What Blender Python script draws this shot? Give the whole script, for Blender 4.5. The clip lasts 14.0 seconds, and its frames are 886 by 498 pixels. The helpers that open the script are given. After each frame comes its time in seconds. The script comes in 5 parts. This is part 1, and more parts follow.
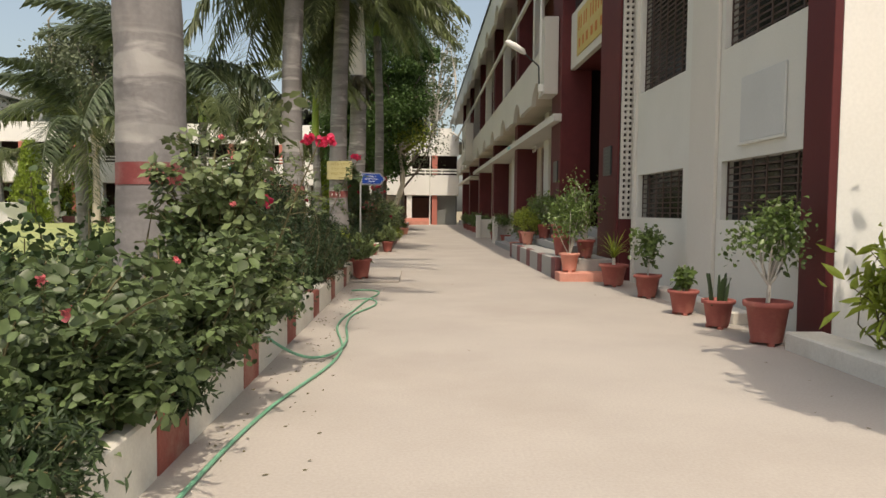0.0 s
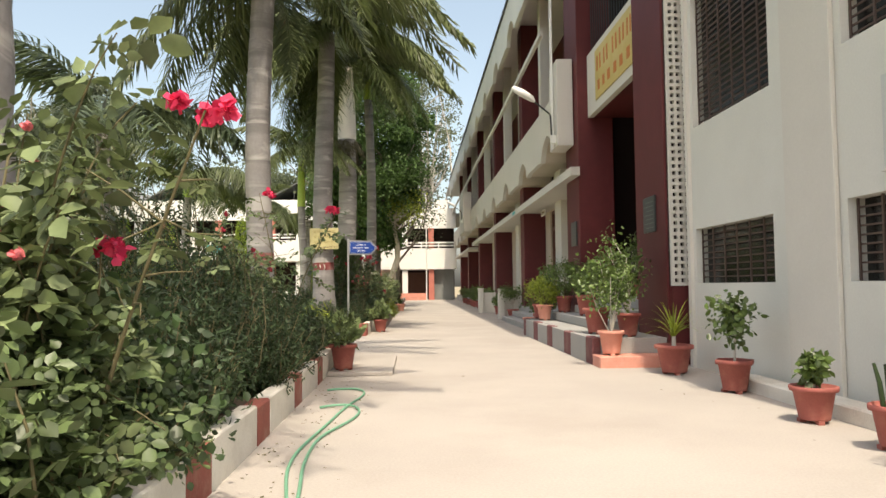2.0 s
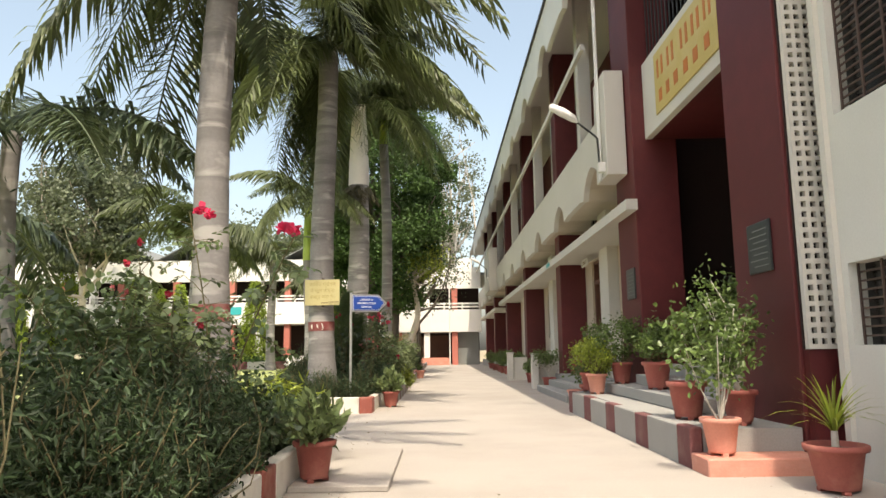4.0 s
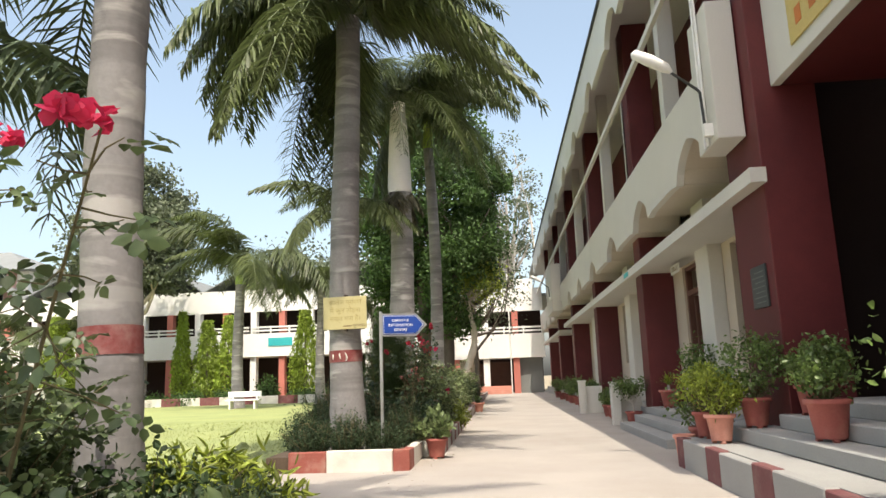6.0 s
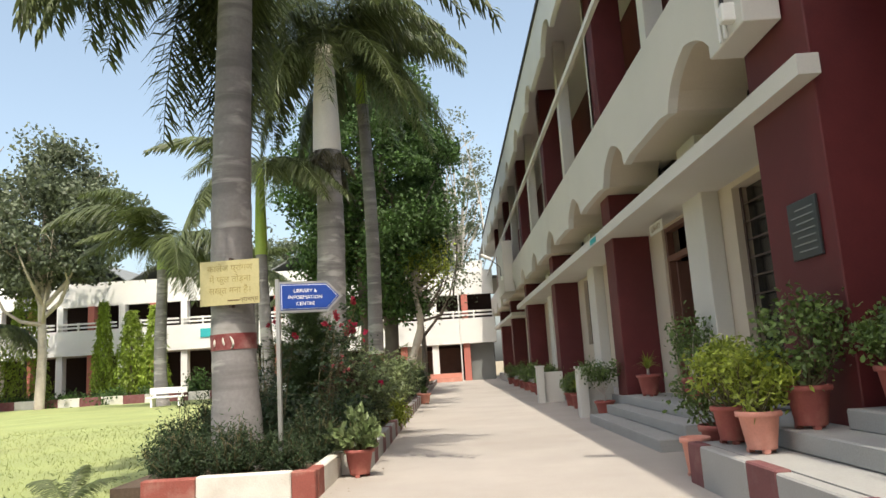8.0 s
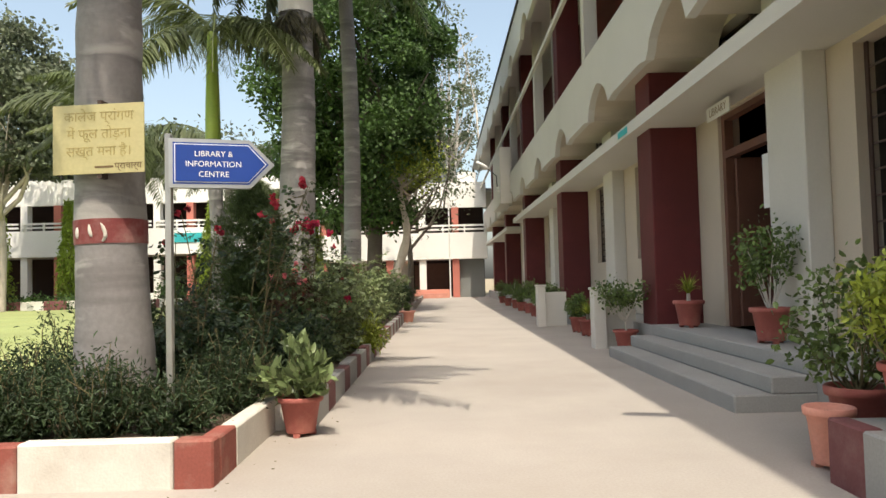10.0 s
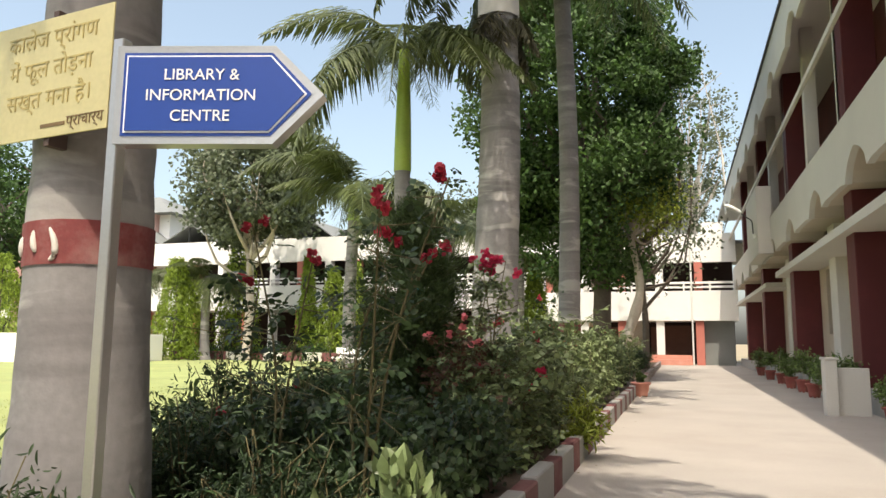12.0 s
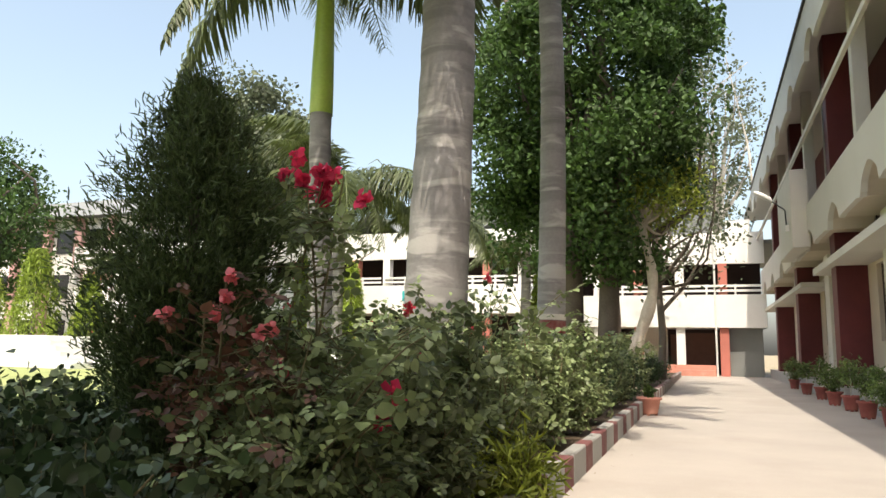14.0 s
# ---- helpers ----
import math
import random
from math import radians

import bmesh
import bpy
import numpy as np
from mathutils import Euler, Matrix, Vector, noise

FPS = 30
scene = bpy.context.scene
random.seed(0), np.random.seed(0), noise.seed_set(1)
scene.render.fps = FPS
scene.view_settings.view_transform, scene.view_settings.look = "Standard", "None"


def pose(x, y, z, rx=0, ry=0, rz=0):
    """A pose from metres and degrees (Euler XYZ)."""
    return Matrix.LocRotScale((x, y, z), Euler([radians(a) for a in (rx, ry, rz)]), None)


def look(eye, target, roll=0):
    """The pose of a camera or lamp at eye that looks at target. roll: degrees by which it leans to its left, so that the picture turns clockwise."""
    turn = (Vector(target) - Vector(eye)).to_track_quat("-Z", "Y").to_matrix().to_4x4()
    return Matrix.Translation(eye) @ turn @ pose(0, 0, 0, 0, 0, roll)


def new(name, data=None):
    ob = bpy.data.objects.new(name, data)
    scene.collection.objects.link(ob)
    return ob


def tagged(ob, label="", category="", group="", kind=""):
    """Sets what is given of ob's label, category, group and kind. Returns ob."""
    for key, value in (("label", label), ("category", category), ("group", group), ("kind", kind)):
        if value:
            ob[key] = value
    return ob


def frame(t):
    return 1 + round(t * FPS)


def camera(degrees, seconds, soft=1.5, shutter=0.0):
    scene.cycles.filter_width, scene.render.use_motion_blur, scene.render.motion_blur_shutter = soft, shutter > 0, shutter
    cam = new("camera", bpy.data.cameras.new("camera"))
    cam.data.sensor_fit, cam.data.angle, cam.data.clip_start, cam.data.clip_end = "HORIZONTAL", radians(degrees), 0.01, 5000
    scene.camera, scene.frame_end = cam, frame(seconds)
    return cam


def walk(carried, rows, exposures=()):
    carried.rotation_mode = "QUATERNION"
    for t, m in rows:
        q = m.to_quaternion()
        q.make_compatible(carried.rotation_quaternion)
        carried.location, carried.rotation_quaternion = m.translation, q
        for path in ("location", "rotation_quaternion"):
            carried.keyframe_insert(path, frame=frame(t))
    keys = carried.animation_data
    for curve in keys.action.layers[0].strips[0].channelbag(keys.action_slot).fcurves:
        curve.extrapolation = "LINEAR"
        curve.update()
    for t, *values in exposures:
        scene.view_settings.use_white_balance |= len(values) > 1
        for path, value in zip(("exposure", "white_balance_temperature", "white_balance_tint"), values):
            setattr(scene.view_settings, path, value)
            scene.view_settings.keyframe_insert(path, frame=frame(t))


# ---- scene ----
cam = camera(64.4, 14.0)
PATH = [
    (0, (-0.13, -0.115, 1.174), (-0.062, 1.881, 1.066), 0.6),
    (0.5, (-0.089, 0.542, 1.052), (-0.029, 2.541, 1.015), 4.7),
    (1, (-0.09, 1.205, 1.094), (0.028, 3.202, 1.111), -0.5),
    (1.5, (0.042, 1.915, 1.059), (0.127, 3.913, 1.101), 6.3),
    (2, (-0.159, 2.497, 1.093), (-0.08, 4.492, 1.199), -0.6),
    (2.1, (-0.176, 2.563, 1.074), (-0.133, 4.559, 1.183), -2.6),
    (2.5, (-0.133, 3.222, 1.131), (-0.237, 5.218, 1.202), -1.2),
    (3, (-0.077, 3.919, 1.086), (-0.051, 5.916, 1.188), -1.1),
    (3.2, (-0.036, 4.208, 1.082), (-0.016, 6.203, 1.231), -0.9),
    (5.5, (-0.028, 7.903, 1.182), (-0.043, 9.872, 1.534), -1.1),
    (6, (0.037, 8.589, 1.208), (-0.112, 10.55, 1.57), -2.0),
    (6.5, (0.08, 9.232, 1.226), (0.142, 11.206, 1.547), -2.3),
    (7, (0.098, 10.002, 1.207), (0.11, 11.962, 1.601), -3.0),
    (7.5, (0.119, 10.712, 1.202), (0.221, 12.671, 1.589), 0.2),
    (8, (0.121, 11.437, 1.21), (0.113, 13.411, 1.532), -3.5),
    (10.3, (0.092, 14.75, 1.187), (0.092, 16.748, 1.268), -1.0),
    (10.5, (0.086, 15.097, 1.206), (0.004, 17.09, 1.339), -1.0),
    (11, (0.069, 15.664, 1.202), (-0.328, 17.61, 1.431), -0.7),
    (11.5, (0.077, 16.429, 1.192), (-0.616, 18.295, 1.389), -1.7),
    (12, (0.036, 17.169, 1.219), (-0.594, 19.049, 1.479), 0.5),
    (12.5, (0.02, 17.86, 1.225), (-0.588, 19.738, 1.545), -1.3),
    (13, (0.012, 18.94, 1.185), (-0.568, 20.84, 1.421), 1.4),
    (13.5, (0.044, 19.725, 1.136), (-0.606, 21.585, 1.476), -1.3),
    (14, (0.14, 20.38, 1.142), (-0.548, 22.237, 1.424), 1.0),
]
walk(cam, [(t, look(eye, target, roll)) for t, eye, target, roll in PATH],
     [(0, -0.27, 7200, 11), (0.5, 0.1, 6900, 10), (1.5, 0.34, 7100, 10), (3.0, 0.46, 7300, 10), (5.5, 0.52, 6900, 10), (7.0, 0.32, 6650, 10), (8.0, 0.34, 6650, 9),
      (10.5, 0.3, 6900, 9), (12.5, 0.47, 6900, 10), (14, 0.54, 6900, 10)])

# ---- light ----
SUN = Vector((0.064, -0.5, 1.0)).normalized()
elev = math.asin(SUN.z)
world = bpy.data.worlds.new("sky")
scene.world = world
world.use_nodes = True
wn = world.node_tree.nodes
sky = wn.new("ShaderNodeTexSky")
sky.sky_type, sky.sun_disc = "NISHITA", False
sky.sun_elevation, sky.sun_rotation = elev, math.atan2(SUN.x, SUN.y)
sky.air_density, sky.dust_density, sky.ozone_density = 1.0, 4.0, 1.0
wn["Background"].inputs["Strength"].default_value = 0.23
haze = wn.new("ShaderNodeHueSaturation")
haze.inputs["Hue"].default_value, haze.inputs["Saturation"].default_value = 0.487, 0.8
world.node_tree.links.new(sky.outputs["Color"], haze.inputs["Color"])
world.node_tree.links.new(haze.outputs["Color"], wn["Background"].inputs["Color"])
lamp = bpy.data.lights.new("sun", "SUN")
lamp.energy, lamp.angle, lamp.color = 3.7, radians(0.53), (1.0, 0.93, 0.82)
sun = new("sun", lamp)
sun.matrix_world = look(SUN * 60, (0, 0, 0))



# ---- materials ----
def mat(name, colour, vary=0.12, rough=0.8, scale=3.0, fine=40.0, bump=0.15, stain=None, stain_amount=0.0,
        stain_scale=0.7, metal=0.0, island=0.0, obj=0.0, translucent=0.0, specular=0.5):
    """A surface with two scales of tone, fine relief and an optional stain."""
    m = bpy.data.materials.new(name)
    m.use_nodes = True
    n, l = m.node_tree.nodes, m.node_tree.links
    b = n["Principled BSDF"]
    b.inputs["Roughness"].default_value, b.inputs["Metallic"].default_value = rough, metal
    b.inputs["Specular IOR Level"].default_value = specular
    co = n.new("ShaderNodeTexCoord")
    big, small = n.new("ShaderNodeTexNoise"), n.new("ShaderNodeTexNoise")
    big.inputs["Scale"].default_value, small.inputs["Scale"].default_value = scale, fine
    big.inputs["Detail"].default_value, small.inputs["Detail"].default_value = 5, 3
    for t in (big, small):
        l.new(co.outputs["Object"], t.inputs["Vector"])
    add = n.new("ShaderNodeMath"); add.operation = "ADD"
    l.new(big.outputs["Fac"], add.inputs[0]); l.new(small.outputs["Fac"], add.inputs[1])
    ramp = n.new("ShaderNodeMapRange")
    ramp.inputs["From Min"].default_value, ramp.inputs["From Max"].default_value = 0.6, 1.4
    ramp.inputs["To Min"].default_value, ramp.inputs["To Max"].default_value = 1 - vary, 1 + vary
    l.new(add.outputs[0], ramp.inputs["Value"])
    value = ramp.outputs["Result"]
    for amount, kind, socket in ((island, "ShaderNodeNewGeometry", "Random Per Island"), (obj, "ShaderNodeObjectInfo", "Random")):
        if amount:
            src = n.new(kind)
            r2 = n.new("ShaderNodeMapRange")
            r2.inputs["To Min"].default_value, r2.inputs["To Max"].default_value = 1 - amount, 1 + amount
            l.new(src.outputs[socket], r2.inputs["Value"])
            mu = n.new("ShaderNodeMath"); mu.operation = "MULTIPLY"
            l.new(value, mu.inputs[0]); l.new(r2.outputs["Result"], mu.inputs[1])
            value = mu.outputs[0]
    hsv = n.new("ShaderNodeHueSaturation")
    hsv.inputs["Color"].default_value = (*colour, 1)
    l.new(value, hsv.inputs["Value"])
    out = hsv.outputs["Color"]
    if stain:
        st = n.new("ShaderNodeTexNoise")
        st.inputs["Scale"].default_value, st.inputs["Detail"].default_value = stain_scale, 8
        st.inputs["Roughness"].default_value = 0.65
        l.new(co.outputs["Object"], st.inputs["Vector"])
        sr = n.new("ShaderNodeMapRange")
        sr.inputs["From Min"].default_value, sr.inputs["From Max"].default_value = 0.48, 0.75
        sr.inputs["To Max"].default_value = stain_amount
        l.new(st.outputs["Fac"], sr.inputs["Value"])
        mx = n.new("ShaderNodeMix"); mx.data_type = "RGBA"
        l.new(sr.outputs["Result"], mx.inputs["Factor"])
        l.new(out, mx.inputs["A"]); mx.inputs["B"].default_value = (*stain, 1)
        out = mx.outputs["Result"]
    l.new(out, b.inputs["Base Color"])
    if bump:
        bp = n.new("ShaderNodeBump")
        bp.inputs["Strength"].default_value, bp.inputs["Distance"].default_value = bump, 0.01
        l.new(add.outputs[0], bp.inputs["Height"]); l.new(bp.outputs["Normal"], b.inputs["Normal"])
    if translucent:
        tr = n.new("ShaderNodeBsdfTranslucent")
        l.new(out, tr.inputs["Color"])
        ms = n.new("ShaderNodeMixShader"); ms.inputs[0].default_value = translucent
        l.new(b.outputs[0], ms.inputs[1]); l.new(tr.outputs[0], ms.inputs[2])
        l.new(ms.outputs[0], n["Material Output"].inputs["Surface"])
    return m


M_CONCRETE = mat("concrete", (0.385, 0.35, 0.312), 0.12, 0.85, 0.8, 60, 0.12, (0.29, 0.25, 0.21), 0.6, 0.35)
# cement grey; also stands for white kerb blocks with shade in their colour
M_SHADEWALK = mat("cement_and_shaded_kerb", (0.33, 0.325, 0.305), 0.12, 0.85, 1.5, 60, 0.15, (0.3, 0.29, 0.28), 0.5, 1.2)
M_SOIL = mat("soil", (0.09, 0.062, 0.04), 0.3, 0.95, 3, 30, 0.6)
M_EARTH = mat("dry_earth", (0.3, 0.24, 0.16), 0.2, 0.95, 0.5, 25, 0.4, (0.12, 0.16, 0.05), 0.8, 0.3)
M_GRASS = mat("lawn_grass", (0.26, 0.3, 0.11), 0.25, 0.95, 0.5, 90, 0.6, (0.28, 0.27, 0.1), 0.5, 0.25)
M_BLADE = mat("grass_blade", (0.24, 0.27, 0.08), 0.2, 0.7, 2, 30, 0, island=0.35, translucent=0.3)
M_CREAM = mat("beige_distemper", (0.54, 0.465, 0.365), 0.06, 0.8, 0.8, 50, 0.08, (0.42, 0.35, 0.27), 0.35, 0.7)
M_WALL = mat("cream_white_paint", (0.6, 0.58, 0.525), 0.05, 0.75, 0.8, 50, 0.08, (0.5, 0.48, 0.42), 0.25, 0.6)
M_GREYWALL = mat("pale_grey_paint", (0.62, 0.62, 0.57), 0.06, 0.75, 0.7, 50, 0.08, (0.48, 0.48, 0.43), 0.35, 0.5)
M_FARWALL = mat("white_limewash", (0.82, 0.81, 0.77), 0.06, 0.8, 0.4, 30, 0.05, (0.6, 0.58, 0.52), 0.3, 0.3)
M_RED = mat("maroon_paint", (0.094, 0.0115, 0.0125), 0.12, 0.6, 1.0, 60, 0.08, (0.2, 0.03, 0.03), 0.4, 0.9)
M_KERBRED = mat("brick_red_paint", (0.27, 0.075, 0.055), 0.18, 0.85, 4, 60, 0.25, (0.5, 0.38, 0.3), 0.5, 3)
M_KERBWHITE = mat("kerb_whitewash", (0.66, 0.63, 0.56), 0.1, 0.85, 3, 60, 0.25, (0.4, 0.34, 0.27), 0.45, 2.2)
M_KERBDARK = mat("kerb_maroon", (0.17, 0.06, 0.06), 0.18, 0.85, 4, 60, 0.25, (0.3, 0.2, 0.17), 0.5, 3)
M_TERRA = mat("terracotta", (0.31, 0.085, 0.068), 0.12, 0.75, 5, 50, 0.15, (0.5, 0.24, 0.17), 0.5, 4, obj=0.15)
M_TERRAPINK = mat("pink_terracotta", (0.62, 0.27, 0.2), 0.1, 0.75, 5, 50, 0.15, (0.7, 0.42, 0.33), 0.5, 4, obj=0.1)
M_TRUNK = mat("palm_trunk_bark", (0.235, 0.222, 0.216), 0.16, 0.85, 1.6, 25, 0.35, (0.19, 0.165, 0.155), 0.6, 1.3)


def ring_scars(m):
    """Old leaf scars: uneven rings of darker and paler bark round the trunk, with pale lichen patches."""
    n, l = m.node_tree.nodes, m.node_tree.links
    b = n["Principled BSDF"]
    base = b.inputs["Base Color"].links[0].from_socket
    co = n.new("ShaderNodeTexCoord")
    out = base
    for squash, low, high, factor, colour in ((0.12, 0.5, 0.62, 0.6, (0.12, 0.108, 0.105)), (0.3, 0.56, 0.64, 0.7, (0.45, 0.425, 0.395)), (0.06, 0.6, 0.66, 0.5, (0.34, 0.325, 0.3))):
        mp = n.new("ShaderNodeMapping")
        mp.inputs["Scale"].default_value = (squash * 4, squash * 4, 4.2)
        mp.inputs["Location"].default_value = (squash * 7, 0, squash * 31)
        l.new(co.outputs["Object"], mp.inputs["Vector"])
        t = n.new("ShaderNodeTexNoise")
        t.inputs["Scale"].default_value, t.inputs["Detail"].default_value, t.inputs["Distortion"].default_value = 1.0, 6, 0.5
        l.new(mp.outputs["Vector"], t.inputs["Vector"])
        r = n.new("ShaderNodeMapRange")
        r.inputs["From Min"].default_value, r.inputs["From Max"].default_value, r.inputs["To Max"].default_value = low, high, factor
        l.new(t.outputs["Fac"], r.inputs["Value"])
        mx = n.new("ShaderNodeMix"); mx.data_type = "RGBA"
        l.new(r.outputs["Result"], mx.inputs["Factor"]); l.new(out, mx.inputs["A"])
        mx.inputs["B"].default_value = (*colour, 1)
        out = mx.outputs["Result"]
    l.new(out, b.inputs["Base Color"])


ring_scars(M_TRUNK)
M_BAND = mat("red_band_paint", (0.2, 0.042, 0.04), 0.15, 0.8, 4, 40, 0.25, (0.5, 0.42, 0.36), 0.35, 4)
M_SHAFT = mat("green_crownshaft", (0.3, 0.42, 0.06), 0.15, 0.4, 2, 30, 0.08, (0.42, 0.36, 0.12), 0.5, 2)
M_PALESHAFT = mat("pale_crownshaft", (0.68, 0.63, 0.55), 0.08, 0.6, 2, 30, 0.1)
M_FROND = mat("palm_leaf", (0.1, 0.125, 0.045), 0.2, 0.45, 2, 20, 0, island=0.35, obj=0.15, translucent=0.3)
M_FRONDDARK = mat("dark_palm_leaf", (0.085, 0.115, 0.06), 0.2, 0.45, 2, 20, 0, island=0.35, translucent=0.2)
M_RACHIS = mat("palm_stalk", (0.27, 0.27, 0.09), 0.15, 0.5, 3, 20, 0)
M_ROSE = mat("rose_leaf", (0.098, 0.138, 0.052), 0.2, 0.45, 4, 30, 0, island=0.5, obj=0.15, translucent=0.25)
M_ROSEDARK = mat("shrub_leaf", (0.042, 0.072, 0.025), 0.2, 0.5, 4, 30, 0, island=0.45, obj=0.15, translucent=0.25)
M_FEATHER = mat("feathery_leaf", (0.036, 0.064, 0.022), 0.2, 0.6, 4, 30, 0, island=0.45, translucent=0.25)
M_CROTON = mat("yellow_green_leaf", (0.3, 0.36, 0.05), 0.2, 0.45, 4, 30, 0, island=0.45, translucent=0.3)
M_FICUS = mat("pot_plant_leaf", (0.11, 0.165, 0.042), 0.2, 0.4, 4, 30, 0, island=0.5, obj=0.2, translucent=0.25)
# lighter rose leaf: sunlight put into the colour, shared by pale-leaved roses
M_ROSEPALE = mat("pale_sun_tinted_rose_leaf", (0.17, 0.215, 0.09), 0.2, 0.45, 4, 30, 0, island=0.5, obj=0.2, translucent=0.25)
M_FADED = mat("faded_letter_paint", (0.4, 0.32, 0.12), 0.35, 0.6, 9, 60, 0)
M_FLOWERDARK = mat("dark_red_petal", (0.42, 0.025, 0.05), 0.15, 0.6, 8, 40, 0, island=0.25, translucent=0.25)
M_CONIFER = mat("conifer_needle", (0.085, 0.125, 0.04), 0.2, 0.6, 4, 30, 0, island=0.45, translucent=0.25)
M_PALEPINK = mat("faded_pink_paint", (0.5, 0.3, 0.27), 0.1, 0.8, 1.0, 30, 0.05, (0.6, 0.5, 0.46), 0.5, 0.4)
M_REDLEAF = mat("bronze_red_leaf", (0.14, 0.07, 0.04), 0.2, 0.5, 4, 30, 0, island=0.45, translucent=0.3)
M_PALELEAF = mat("pale_green_leaf", (0.18, 0.235, 0.095), 0.2, 0.45, 4, 30, 0, island=0.5, translucent=0.3)
M_TREE = mat("tree_leaf", (0.06, 0.115, 0.026), 0.2, 0.7, 1, 20, 0, island=0.5, translucent=0.3)
M_TREEGREY = mat("dusty_tree_leaf", (0.13, 0.155, 0.09), 0.2, 0.6, 1, 20, 0, island=0.4, translucent=0.3)
M_ASHOKA = mat("weeping_mast_leaf", (0.21, 0.29, 0.03), 0.2, 0.5, 1, 20, 0, island=0.4, obj=0.15, translucent=0.3)
M_STEM = mat("green_brown_stem", (0.13, 0.11, 0.05), 0.2, 0.8, 6, 40, 0.2)
M_PALESTEM = mat("pale_grey_stem", (0.5, 0.46, 0.4), 0.15, 0.8, 6, 40, 0.2)
M_BARK = mat("dark_bark", (0.12, 0.095, 0.075), 0.25, 0.9, 3, 25, 0.5)
M_WHITEBARK = mat("pale_bark", (0.5, 0.44, 0.36), 0.18, 0.85, 2, 25, 0.4, (0.2, 0.15, 0.12), 0.7, 1.2)
M_FLOWER = mat("red_petal", (0.68, 0.035, 0.11), 0.15, 0.6, 8, 40, 0, island=0.25, translucent=0.25)
M_FLOWERPINK = mat("pink_petal", (0.78, 0.2, 0.22), 0.15, 0.6, 8, 40, 0, island=0.3, translucent=0.25)
M_HOSE = mat("green_hose", (0.15, 0.36, 0.23), 0.12, 0.45, 5, 40, 0.1)
M_STEEL = mat("brushed_steel", (0.55, 0.54, 0.52), 0.06, 0.3, 3, 120, 0.05, metal=0.85)
M_BLUE = mat("blue_enamel", (0.004, 0.045, 0.27), 0.05, 0.5, 2, 30, 0.02)
M_LETTER = mat("white_letter_paint", (0.85, 0.85, 0.85), 0.03, 0.5, 4, 30, 0)
M_BRASS = mat("yellow_tin_plate", (0.58, 0.51, 0.26), 0.1, 0.42, 2, 40, 0.06, (0.5, 0.42, 0.2), 0.5, 2.5, metal=0.3)
M_DARKLETTER = mat("brown_letter_paint", (0.16, 0.1, 0.04), 0.1, 0.6, 4, 30, 0)
M_YELLOW = mat("yellow_sign_paint", (0.54, 0.42, 0.14), 0.1, 0.6, 2, 30, 0.05, (0.55, 0.5, 0.35), 0.4, 2)
M_REDLETTER = mat("red_letter_paint", (0.5, 0.16, 0.03), 0.1, 0.6, 4, 30, 0)
M_GLASS = mat("dark_window_glass", (0.02, 0.018, 0.016), 0.2, 0.2, 2, 20, 0)
M_BOARD = mat("pale_blue_grey_board", (0.53, 0.545, 0.525), 0.05, 0.7, 1.5, 40, 0.05, (0.45, 0.47, 0.46), 0.4, 1.2)
M_GRILLE = mat("brown_iron_grille", (0.07, 0.042, 0.032), 0.15, 0.6, 5, 50, 0.1)
# near-black base colour puts the shade of rooms and recesses into the walls
M_ROOMSHADE = mat("painted_room_shade", (0.032, 0.018, 0.016), 0.1, 0.9, 1, 20, 0)
M_WOOD = mat("brown_door_wood", (0.14, 0.06, 0.04), 0.18, 0.6, 3, 50, 0.15)
M_PIPE = mat("white_pipe", (0.75, 0.74, 0.7), 0.05, 0.5, 3, 40, 0)
M_BLACK = mat("black_metal", (0.03, 0.03, 0.03), 0.1, 0.5, 4, 40, 0)
M_LAMP = mat("lamp_shell", (0.75, 0.74, 0.72), 0.05, 0.4, 4, 40, 0)
M_PLAQUE = mat("black_stone_plaque", (0.035, 0.04, 0.04), 0.1, 0.35, 4, 40, 0)
M_ROOFING = mat("grey_roof_sheet", (0.2, 0.21, 0.2), 0.15, 0.7, 1, 20, 0.1)
M_FARPINK = mat("faded_red_pillar", (0.5, 0.17, 0.13), 0.1, 0.8, 1, 20, 0.05)
M_TEAL = mat("teal_board", (0.03, 0.4, 0.42), 0.05, 0.5, 2, 20, 0)
M_PAPER = mat("white_paper", (0.8, 0.8, 0.78), 0.03, 0.8, 4, 30, 0)


# ---- mesh helpers ----
def tag(ob, label, category, group="", kind=""):
    return tagged(ob, label, category, group, kind)


def empty(name, at=(0, 0, 0), turn=0.0):
    ob = new(name)
    ob.empty_display_size = 0.1
    ob.matrix_basis = pose(*at, 0, 0, turn)
    return ob


def mesh_of(name, bm, material, smooth=False):
    me = bpy.data.meshes.new(name)
    bm.to_mesh(me)
    bm.free()
    me.materials.append(material)
    if smooth:
        me.polygons.foreach_set("use_smooth", [True] * len(me.polygons))
    return me


def place(name, me, parent=None, m=None, label=""):
    ob = new(name, me)
    if parent:
        ob.parent = parent
    if m:
        ob.matrix_basis = m
    if label:
        ob["label"] = label
    return ob


def part(name, bm, material, parent, label="", smooth=False, m=None):
    return place(name, mesh_of(name, bm, material, smooth), parent, m, label)


